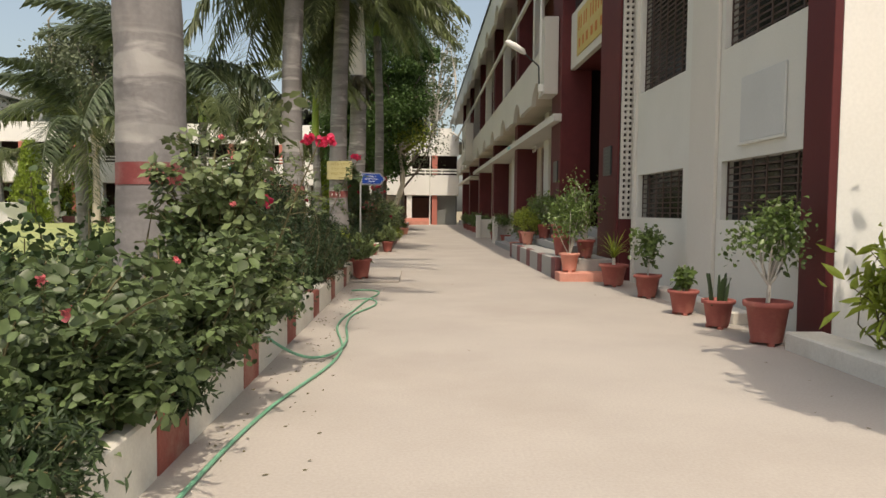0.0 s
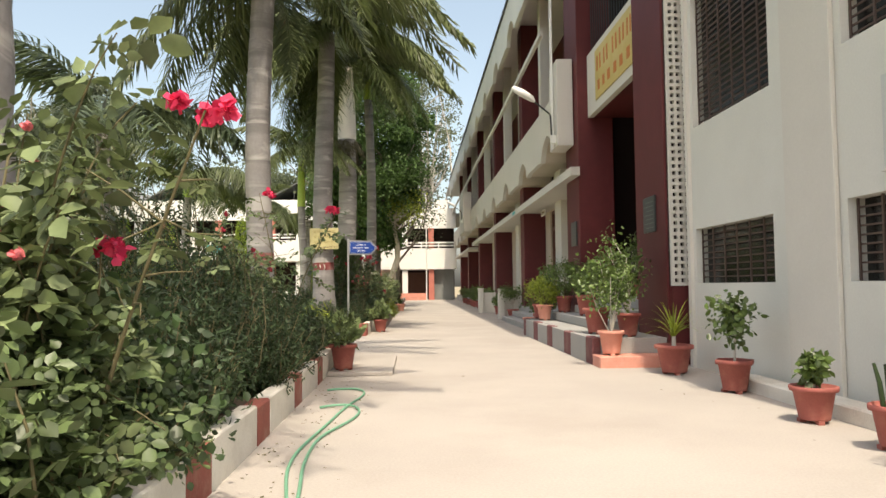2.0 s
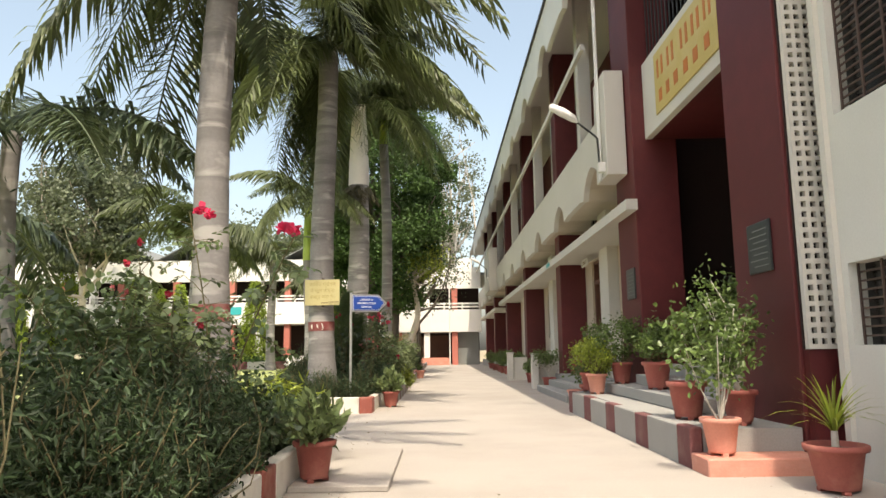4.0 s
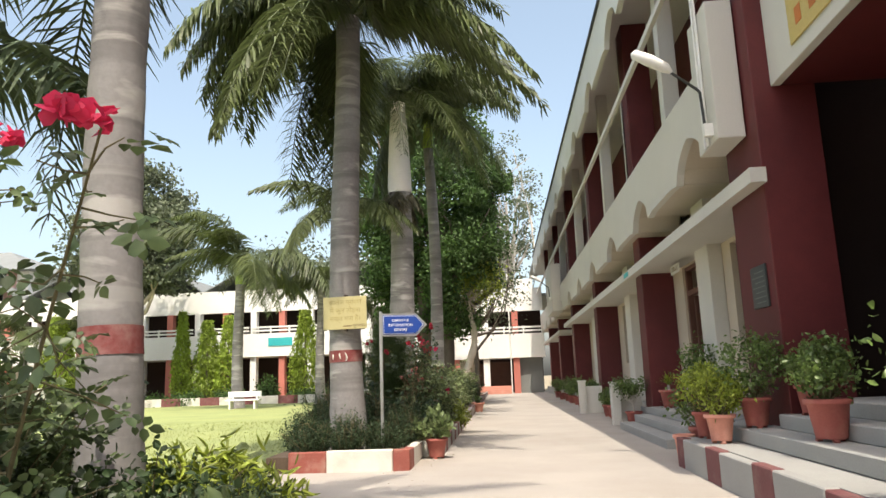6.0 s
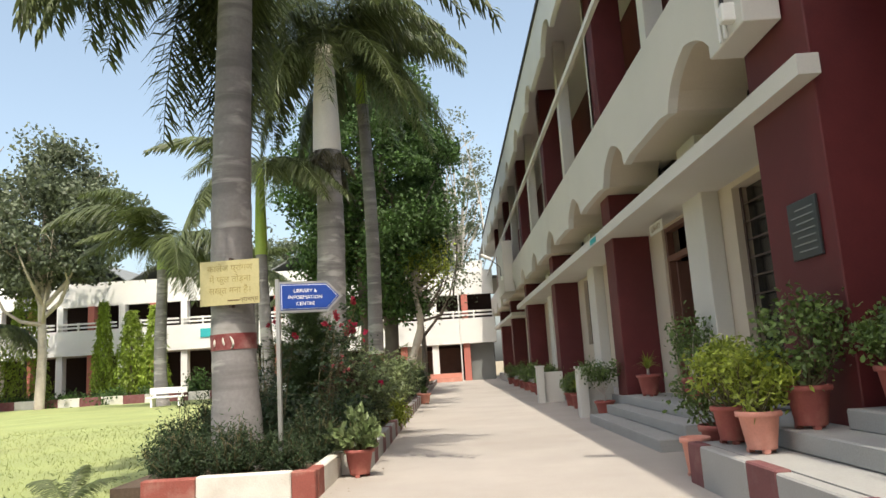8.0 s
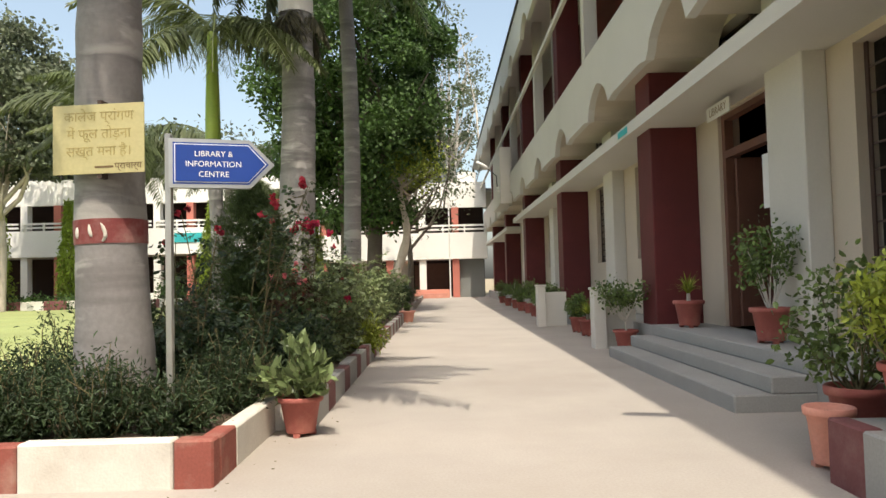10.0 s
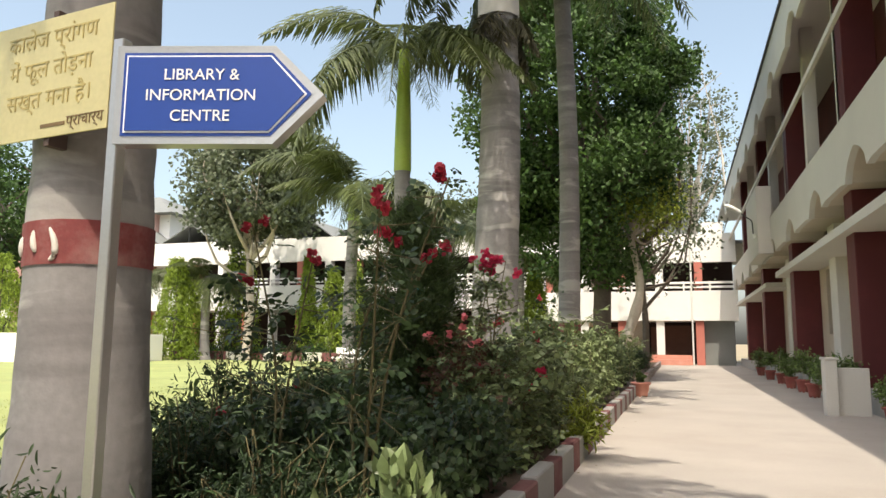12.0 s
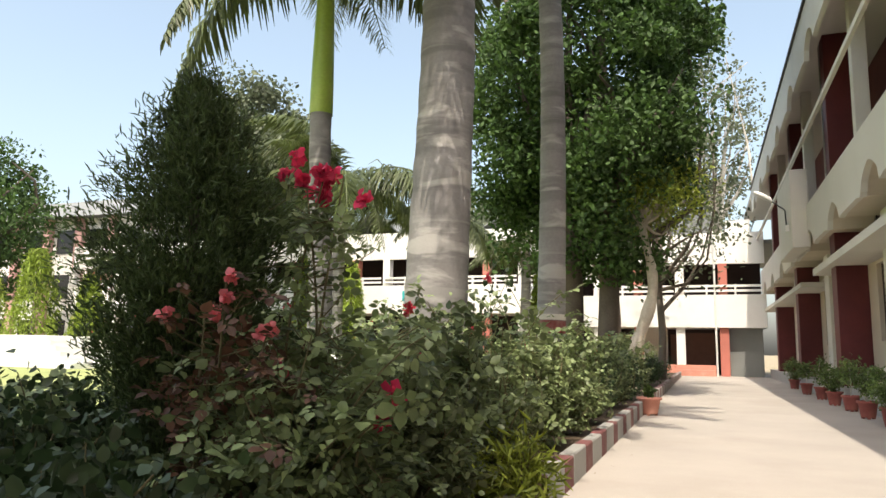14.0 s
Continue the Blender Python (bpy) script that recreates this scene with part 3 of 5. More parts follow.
part("sunshade_ledge", boxes((3.1, 4.0, 45.4, YFAR, 3.3, 3.46), bevel=0.01), M_WALL, fac, "projecting white sunshade ledge")
part("upper_rail", boxes((2.86, 2.94, Y0 + 0.6, YFAR, 7.05, 7.17)), M_WALL, fac, "thin white beam across the upper floor")
part("projecting_box", boxes((2.62, 3.1, 42.6, 46.2, 4.2, 6.5), bevel=0.02), M_WALL, fac, "white box projecting from the upper floor")
for p in PIL:
    part("pilaster", boxes((3.3, 3.998, p - 0.35, p + 0.35, 0, 4.748), bevel=0.01), M_RED, fac, "maroon pilaster")
    part("upper_column", boxes((3.3, 3.9, p - 0.35, p + 0.35, 5.002, 9.49), bevel=0.01), M_RED, fac)
y = 21.65
while y < YFAR:
    part("white_column", boxes((3.75, 3.998, y - 0.5, y + 0.3, 0.42, 4.7), bevel=0.01), M_WALL, fac)
    part("upper_white_column", boxes((3.3, 3.6, y - 0.3, y - 0.0, 5.002, 9.49), bevel=0.01), M_WALL, fac)
    y += 3.87
for ya, yb, za, zb in holes[:1] + holes[2:] + vents:
    w = place("window", mesh_of("window", boxes((4.2, 4.22, ya + 0.002, yb - 0.002, za + 0.002, zb - 0.002)), M_GLASS), fac)
    bm = bmesh.new()
    for i in range(1, 12):
        z = za + (zb - za) * i / 12
        box(bm, 4.12, 4.135, ya + 0.003, yb - 0.003, z - 0.01, z + 0.01)
    for k in (0, 0.5, 1):
        yy = ya + 0.03 + (yb - ya - 0.06) * k
        box(bm, 4.1, 4.119, yy - 0.025, yy + 0.025, za + 0.003, zb - 0.003)
    part("grille", bm, M_GRILLE, w)
for ya, yb, za, zb in up:
    part("upper_door", boxes((5.0, 5.03, ya + 0.002, yb - 0.002, za + 0.002, zb - 0.002)), M_WOOD, fac)
door = tag(empty("door_1", (4.05, 22.2, 0.45)), "open dark wooden library door with a transom", "door", kind="structure")
part("door_frame", boxes((0, 0.12, 0.002, 0.1, 0, 2.898), (0, 0.12, 1.6, 1.698, 0, 2.898), (0, 0.12, 0.1, 1.6, 2.3, 2.4), (0, 0.12, 0.1, 1.6, 2.82, 2.898)), M_WOOD, door)
part("door_leaf", boxes((0.1, 0.9, 1.5, 1.55, 0.01, 2.29), bevel=0.006), M_WOOD, door)
part("paper_notice", boxes((-0.012, 0.0, 0.004, 0.5, 1.5, 2.15)), M_PAPER, door, "white paper notice")
# near-black sheet in place of the room's shade behind the door
part("room_shade_sheet", boxes((0.9, 0.92, 0, 1.7, 0, 2.9)), M_ROOMSHADE, door)

# ---- far building that closes the path ----
far = tag(empty("college_building", (0, YFAR, 0)), "white two-storey building with balconies across the end of the path", "building", kind="structure")
W = 4.3
RISE = 0.75            # the wing beside the lawn stands a little higher
SPLIT = -7.6
for x0, x1, up_by in ((SPLIT, 3.2, 0.0), (-44, SPLIT - 0.004, RISE)):
    part("parapet_band", boxes((x0, x1, -0.1, 0.2, 5.85 + up_by, 7.5 + up_by)), M_FARWALL, far)
    part("roof", boxes((x0, 8 if up_by == 0 else x1, 0.2, 12, 6.9 + up_by, 7.1 + up_by)), M_ROOFING, far)
    part("first_floor_slab", boxes((x0, x1, 0, 3, 2.5 + up_by, 2.75 + up_by)), M_FARWALL, far)
    part("balcony_wall", boxes((x0, x1, -0.32, -0.2, 2.5 + up_by, 4.2 + up_by)), M_FARWALL, far)
for i in range(7):
    gx = -39.5 + i * 4.9
    bm = bmesh.new()
    v = [bm.verts.new(c) for y in (0.4, 9.0) for c in ((gx - 2.5, y, 8.3), (gx + 0.3, y, 9.75), (gx + 2.5, y, 8.25), (gx + 2.5, y, 8.17), (gx + 0.3, y, 9.67), (gx - 2.5, y, 8.22))]
    for k in range(6):
        bm.faces.new((v[k], v[(k + 1) % 6], v[6 + (k + 1) % 6], v[6 + k]))
    bm.faces.new(v[:6]); bm.faces.new(v[:5:-1])
    part("roof_canopy", bm, M_ROOFING, far, "grey sheet canopy with a low gable over the roof terrace")
    part("canopy_post", boxes((gx - 0.04, gx + 0.04, 0.6, 0.68, 7.7, 9.5)), M_BLACK, far)
# dark wall added as the shade under the canopies
part("terrace_shade_wall", boxes((-44, SPLIT, 8.6, 8.8, 7.7, 9.4)), M_ROOMSHADE, far, "near-black wall painting in the shade behind the roof terrace")
# verandah shade put into the back wall's near-black colour
part("back_wall", boxes((-44, 3.2, 3, 3.3, 0, 6.88), (-44, SPLIT, 3, 3.3, 6.882, 7.6)), M_ROOMSHADE, far)
bm = bmesh.new()
x = 3.0
while x > -44:
    up_by = RISE if x - 4.1 < SPLIT - 1 else 0.0
    for z in (4.35, 4.6):
        box(bm, x - 4.1, x, -0.31, -0.21, z + up_by, z + 0.12 + up_by)
    for k in range(3):
        box(bm, x - 4.1 + k * 1.4, x - 4.0 + k * 1.4, -0.32, -0.2, 4.2 + up_by, 4.74 + up_by)
    x -= W
part("balustrade", bm, M_FARWALL, far)
i = 0
x = 1.15
while x > -44:
    part("pillar", boxes((x - 0.22, x + 0.22, -0.16, 0.4, 0, 5.85 + (RISE if x < SPLIT else 0))), (M_FARPINK if i % 2 == 0 else M_FARWALL), far, "red pillar" if i % 2 == 0 else "")
    x -= W / 2; i += 1
part("front_door", boxes((-1.0, 0.7, 2.95, 2.99, 0, 2.3)), M_WOOD, far)
part("front_step", boxes((-1.4, 0.6, -0.8, -0.33, 0, 0.3)), M_TERRAPINK, far)
part("teal_board", boxes((-17.0, -15.2, -0.37, -0.322, 4.0, 4.6)), M_TEAL, far)
part("corner_block", boxes((1.4, 2.6, 0.2, 2, 7.3, 8.2)), M_FARWALL, far)
bm = bmesh.new()
for y in (1.2, 9.0):
    for c in ((-6.5, 7.12), (0.75, 7.12), (0.75, 9.1), (-6.5, 7.45)):
        bm.verts.new((c[0], y, c[1]))
bm.verts.ensure_lookup_table()
for f in ((0, 1, 2, 3), (7, 6, 5, 4), (1, 5, 6, 2), (2, 6, 7, 3), (3, 7, 4, 0)):
    bm.faces.new([bm.verts[k] for k in f])
part("roof_shed", bm, M_ROOFING, far, "grey sheet roof sloping down beside the path")
v, f = tube([(0.75, -0.4, 0), (0.75, -0.4, 8.6)], (0.05, 0.05), 8)
place("downpipe", arrays("downpipe", v, f, M_PIPE), far)
part("grey_dado", boxes((1.4, 3.0, 0.3, 0.5, 0, 2.5)), M_ROOFING, far, "grey ground-floor wall")
for x in (-6.2, -3.4):
    part("ground_wall", boxes((x, x + 1.6, 2.7, 2.98, 0, 2.5)), M_FARWALL, far)
    part("ground_door", boxes((x + 1.75, x + 2.6, 2.9, 2.99, 0, 2.2)), M_WOOD, far)
part("threshold", boxes((-4.5, 0.7, -0.2, 0.1, 0, 0.55)), M_TERRAPINK, far, "pinkish low wall between the pillars")

left = tag(empty("corner_building", (-50, 62, 0)), "tall white corner building with faded red pillars", "building", kind="structure")
part("wall", boxes((-14, 12, 0.5, 10, 0, 11)), M_FARWALL, left)
for i in range(8):
    part("pillar", boxes((-13.5 + i * 3.4, -12.8 + i * 3.4, 0, 0.48, 0, 11)), M_PALEPINK, left)
for z in (1.0, 4.6, 8.2):
    for i in range(7):
        part("window", boxes((-12.4 + i * 3.4, -10.5 + i * 3.4, 0.44, 0.498, z, z + 1.9)), M_GLASS, left)
bm = bmesh.new()
v = [bm.verts.new(c) for c in ((-15, -0.6, 11.002), (13, -0.6, 11.002), (13, 11, 11.002), (-15, 11, 11.002), (-9, 5, 13.6), (7, 5, 13.6))]
for f in ((0, 1, 5, 4), (1, 2, 5), (2, 3, 4, 5), (3, 0, 4), (3, 2, 1, 0)):
    bm.faces.new([v[k] for k in f])
part("hip_roof", bm, M_ROOFING, left)

stage = tag(empty("stage", (-32, 46, 0)), "low white masonry stage with side steps beside the lawn", "stage", kind="structure")
part("platform", boxes((-8, 4.5, -2, 4, 0, 1.45), bevel=0.02), M_FARWALL, stage)
for i in range(5):
    part("step", boxes((4.5 + i * 0.32, 4.82 + i * 0.32, -2, 0, 0, 1.2 - i * 0.24)), M_FARWALL, stage)


# ---- planting: palms ----
def frond_mesh(name, length, rise, droop, leaf_len, seed, material, pairs=46, hang=0.6, messy=0.35):
    """One feathered palm leaf that grows along +x and arches down."""
    r = np.random.default_rng(seed)
    t = np.linspace(0, 1, 14)
    pts = np.stack([length * (t - 0.12 * t ** 2 * droop), 0.12 * np.sin(3 * t + seed) * t, length * (rise * t - droop * t ** 2.2)], 1)
    vs, fs = tube(pts, np.linspace(0.028, 0.006, 14), 5)
    tt = np.linspace(0.16, 0.99, pairs)
    base = np.stack([np.interp(tt, t, pts[:, k]) for k in range(3)], 1)
    along = np.gradient(base, axis=0); along /= np.linalg.norm(along, axis=1)[:, None]
    out_v, out_f = [vs], [fs]
    o = len(vs)
    ll = leaf_len * np.clip(1.25 - 1.1 * (tt - 0.35) ** 2 * 2.2, 0.35, 1.2)
    for side in (-1, 1):
        for layer in (0, 1):
            n = pairs
            d = np.stack([along[:, 0] * 0.45, side * np.ones(n), along[:, 2] * 0.45 - hang + (0.5 if layer else -0.15)], 1) + r.normal(size=(n, 3)) * messy
            d /= np.linalg.norm(d, axis=1)[:, None]
            d2 = d + np.array([[0, 0, -hang]]) ; d2 /= np.linalg.norm(d2, axis=1)[:, None]
            L = ll * r.uniform(0.75, 1.1, n)
            w = np.cross(d, np.array([[0, 0, 1.0]])); w /= np.linalg.norm(w, axis=1)[:, None] + 1e-9
            w = w * 0.022
            p0, p1 = base, base + d * (L * 0.5)[:, None]
            p2 = p1 + d2 * (L * 0.5)[:, None]
            q = np.stack([p0 - w * 0.5, p0 + w * 0.5, p1 + w, p1 - w, p2 + w * 0.12, p2 - w * 0.12], 1)
            out_v.append(q.reshape(-1, 3))
            i = o + np.arange(n)[:, None] * 6
            out_f.append(np.concatenate([i + np.array([[0, 1, 2, 3]]), i + np.array([[3, 2, 4, 5]])], 0))
            o += n * 6
    return arrays(name, np.concatenate(out_v), np.concatenate(out_f), material)


FRONDS_DARK = [frond_mesh("frond", 2.3, 0.5, 0.75, 0.55, 17 + k, M_FRONDDARK, hang=0.5, messy=0.15) for k in range(2)]
FRONDS_UP = [frond_mesh("frond", 3.5, 0.75, 0.95, 0.85, 37 + k, M_FROND, pairs=54, hang=0.8, messy=0.22) for k in range(4)]
FRONDS_HANG = [frond_mesh("frond", 3.0, 0.25, 1.15, 0.85, 47 + k, M_FROND, pairs=50, hang=0.8, messy=0.22) for k in range(3)]
M_DRYFROND = mat("withered_palm_leaf", (0.12, 0.11, 0.06), 0.25, 0.7, 2, 20, 0, island=0.4, translucent=0.2)
FRONDS_DRY = [frond_mesh("dry_frond", 0.95, 0.25, 0.9, 0.38, 57 + k, M_DRYFROND, pairs=26, hang=0.9, messy=0.3) for k in range(2)]
FRONDS_OPEN = [frond_mesh("frond", 2.5, 0.3, 0.75, 0.6, 27 + k, M_FROND, pairs=40, hang=0.75, messy=0.12) for k in range(2)]


def palm(label, x, y, height, r0, r1, band=1.62, lean=(0.0, 0.0), crown=(), shaft=None, shaft_len=1.2, n=15, scale=1.0, seed=0, zbase=0.0, group="palms of the bed", ringed=True, ring=False, peeled=False, skirt=0):
    """A royal palm: ringed swelling trunk, painted band, crownshaft and arching leaves."""
    r = np.random.default_rng(seed)
    p = tag(empty("palm_tree", (x, y, zbase)), label, "palm tree", group)
    zs = np.linspace(0, height, 60)
    u = zs / height
    rad = r0 + (r1 - r0) * np.clip(u * 1.15, 0, 1) ** 0.8 + r0 * 0.28 * np.exp(-zs / 0.35)
    if ringed:
        rad = rad * (1 + 0.018 * np.sin(zs * 13 + r.normal(size=60) * 0.7))
    bx = lean[0] * u + 0.05 * np.sin(u * 5 + seed)
    by = lean[1] * u
    line = np.stack([bx, by, zs], 1)
    v, f = tube(line, rad, 18)
    trunk = place("trunk", arrays("trunk", v, f, M_TRUNK, True), p)
    if band:
        bz = np.linspace(band - 0.09, band + 0.09, 3)
        ln = np.stack([np.interp(bz, zs, bx), np.interp(bz, zs, by), bz], 1)
        v, f = tube(ln, np.interp(bz, zs, rad) + 0.006, 18)
        place("painted_band", arrays("painted_band", v, f, M_BAND, True), trunk, None, "dull red painted band")
    if ring:
        bz = np.array([band + 0.1, band + 0.18])
        ln = np.stack([np.interp(bz, zs, bx), np.interp(bz, zs, by), bz], 1)
        v, f = tube(ln, np.interp(bz, zs, rad) + 0.006, 18)
        place("white_ring", arrays("white_ring", v, f, M_KERBWHITE, True), trunk, None, "whitewashed ring above the band")
    if peeled:
        for a0, pts in ((-1.45, ((0, 0.07), (0.12, 0.02), (0.2, -0.04), (0.12, -0.08), (0.02, -0.07))), (-1.75, ((0, 0.06), (0.02, 0.0), (0.1, -0.05))), (-2.2, ((0, 0.04), (0.0, -0.06)))):
            q = smooth_line([(a, z, 0) for a, z in pts], 14)
            rr = np.interp(band, zs, rad) + 0.004
            ln = np.stack([np.interp(band, zs, bx) + rr * np.cos(a0 + q[:, 0]), rr * np.sin(a0 + q[:, 0]), band + q[:, 1]], 1)
            v, f = tube(ln, 0.012 * (1.2 - np.linspace(-1, 1, 14) ** 2), 6)
            place("peeled_patch", arrays("peeled_patch", v, f, M_KERBWHITE), trunk, None, "pale patch of peeled paint")
    top = Vector((bx[-1], by[-1], height))
    if shaft:
        hz = np.linspace(0, shaft_len, 8)
        ln = np.stack([np.full(8, top.x), np.full(8, top.y), height + hz - 0.02], 1)
        v, f = tube(ln, r1 * (1.12 - 0.45 * (hz / shaft_len) ** 1.5), 14)
        place("crownshaft", arrays("crownshaft", v, f, shaft, True), p, None, "smooth crownshaft")
        top.z += shaft_len
    for i in range(skirt):      # withered leaves that hang round the foot of the crownshaft
        place("dry_frond", FRONDS_DRY[i % 2], p, Matrix.Translation((bx[-1], by[-1], height)) @ pose(0, 0, 0, 0, 0, i * 360 / skirt + 11) @ pose(0, 0, 0, 0, 8 + 22 * (i % 3), 0) @ Matrix.Scale(float(r.uniform(0.75, 1.1)), 4), "withered hanging leaf")
    for i in range(n):
        me = crown[i % len(crown)]
        pitch = -38 + 62 * ((i * 0.618) % 1.0)
        place("frond", me, p, Matrix.Translation(top) @ pose(0, 0, 0, 0, 0, i * 137.5 + seed * 31) @ pose(0, 0, 0, 0, pitch, 0) @ Matrix.Scale(scale * float(r.uniform(0.85, 1.1)), 4))
    return p


palm("thick grey royal palm with a red painted band among roses", -2.4, 5.85, 7.6, 0.3, 0.24, 1.3, crown=FRONDS_HANG + FRONDS_UP, shaft=M_SHAFT, n=20, seed=1, zbase=0.15)
palm("slender grey royal palm with a red band", -2.42, 12.9, 5.6, 0.2, 0.17, 1.36, crown=FRONDS_HANG + FRONDS_DARK, shaft=None, n=12, seed=2, zbase=0.15, scale=0.9)
palm("grey royal palm carrying a yellow notice plate", -2.34, 19.56, 7.2, 0.275, 0.2, 1.5, crown=FRONDS_HANG + FRONDS_UP, n=46, seed=3, zbase=0.1, scale=0.92, peeled=True)
palm("royal palm with a pale crownshaft", -2.6, 27.7, 6.3, 0.39, 0.3, 0, crown=FRONDS_UP + FRONDS_HANG[:1], shaft=M_PALESHAFT, shaft_len=2.7, n=28, seed=4, zbase=0.1, scale=0.95, skirt=13)
palm("leaning thin grey palm with a red band", -1.87, 30.4, 8.5, 0.215, 0.165, 1.38, (-0.1, 0.1), crown=FRONDS_HANG + FRONDS_UP, shaft=M_SHAFT, shaft_len=1.2, n=24, seed=5, zbase=0.1, ring=True)
palm("young palm with a bright green crownshaft", -4.16, 27.7, 4.0, 0.16, 0.13, 0, crown=FRONDS_OPEN, shaft=M_SHAFT, shaft_len=2.1, n=11, seed=6)
palm("small dark feather palm behind the rose bed", -4.8, 13.2, 3.6, 0.13, 0.1, 0, crown=FRONDS_DARK, n=9, seed=7, scale=1.1)
palm("small dark feather palm behind the rose bed", -7.2, 15.0, 3.0, 0.14, 0.11, 0, crown=FRONDS_DARK + FRONDS_OPEN, n=9, seed=8, scale=1.1)
palm("pale young palm standing on the lawn", -14.4, 46.8, 6.8, 0.34, 0.26, 0, crown=FRONDS_OPEN + FRONDS_UP[:1], shaft=M_SHAFT, shaft_len=1.2, n=18, seed=9, scale=1.75, group="palms on the lawn")
for i, (x, y, h) in enumerate(((-30.5, 52, 5.2), (-27, 53, 5.0), (-10.6, 50, 7.0), (-8.0, 54, 6.0))):
    palm("small palm before the far building", x, y, h, 0.3, 0.22, 0, crown=FRONDS_OPEN, n=13, seed=20 + i, scale=1.3, group="palms on the lawn")


# ---- planting: bushes ----
def stems(points_from, points_to, r0, r1, rng, sides=4, bend=0.12):
    out = []
    for a, b in zip(points_from, points_to):
        t = np.linspace(0, 1, 5)[:, None]
        line = a + (b - a) * t + np.sin(t * np.pi) * rng.normal(size=3) * bend * np.linalg.norm(b - a)
        out.append(tube(line, np.linspace(r0, r1, 5), sides))
    return out


def bush(name, label, category, x, y, z, r, h, material, leaf=0.055, count=2600, seed=0, flowers=0, flower_mat=None, flower_size=0.035, width=1.0,
         shoots=14, group="", airy=0.0, hollow=0.35, canes=0):
    """Stems that fan out, tufts of leaves round their ends, and flowers on top."""
    g = np.random.default_rng(seed)
    b = tag(empty(name, (x, y, z)), label, category, group)
    k = shoots * 3
    th = g.uniform(0, 2 * np.pi, k)
    rr = r * np.sqrt(g.uniform(0.02, 1, k))
    hh = h * (1 - 0.45 * (rr / r) ** 2) * g.uniform(0.45, 1.0 + airy, k)
    ends = np.stack([rr * np.cos(th), rr * np.sin(th), hh], 1)
    starts = np.stack([0.25 * rr * np.cos(th), 0.25 * rr * np.sin(th), np.zeros(k)], 1)
    wood, green = stems(starts, ends, 0.011 if shoots < 20 else 0.006, 0.003, g), []
    pick = g.integers(0, k, count)
    t = g.uniform(hollow, 1.03, count)[:, None]
    c = starts[pick] + (ends[pick] - starts[pick]) * t + g.normal(size=(count, 3)) * np.array([0.09, 0.09, 0.08]) * max(r, 0.3) / 0.6
    c[:, 2] = np.clip(c[:, 2], 0.02, None)
    if canes:
        green += [compound(c[:count // 4], leaf, g), leaves(c[count // 4:count // 2], leaf, g, width, 0.25)]
    else:
        green.append(leaves(c, leaf, g, width, 0.25))
    if canes:
        for i in range(canes):
            a = g.uniform(0, 2 * np.pi)
            t = np.linspace(0, 1, 9)
            reach, rise = r * g.uniform(0.6, 1.25), h * g.uniform(0.85, 1.3)
            ln = np.stack([math.cos(a) * reach * t ** 1.4, math.sin(a) * reach * t ** 1.4, rise * (1.25 * t - 0.3 * t ** 3)], 1)
            wood.append(tube(ln, np.linspace(0.008, 0.003, 9), 4))
            for q in np.linspace(0.4, 1.0, 9):
                node = np.array([np.interp(q, t, ln[:, k]) for k in range(3)])
                green.append(compound(node + g.normal(size=(2, 3)) * 0.02, leaf * 1.25, g))
    v, f = merge(wood)
    place("stem", arrays("stem", v, f, M_STEM), b)
    v, f = merge(green)
    place("foliage", arrays("foliage", v, f, material), b)
    if flowers:
        order = np.argsort(-ends[:, 2] + g.normal(size=k) * 0.25 * h)[:flowers]
        v, f = petals(ends[order] + np.array([[0, 0, 0.02]]), flower_size, g, 14)
        place("blossom", arrays("blossom", v, f, flower_mat or M_FLOWERPINK), b)
    return b


ROSE = "leafy rose bush with pink blossoms in the bed"
FEATH = "dense dark feathery shrub in the bed"
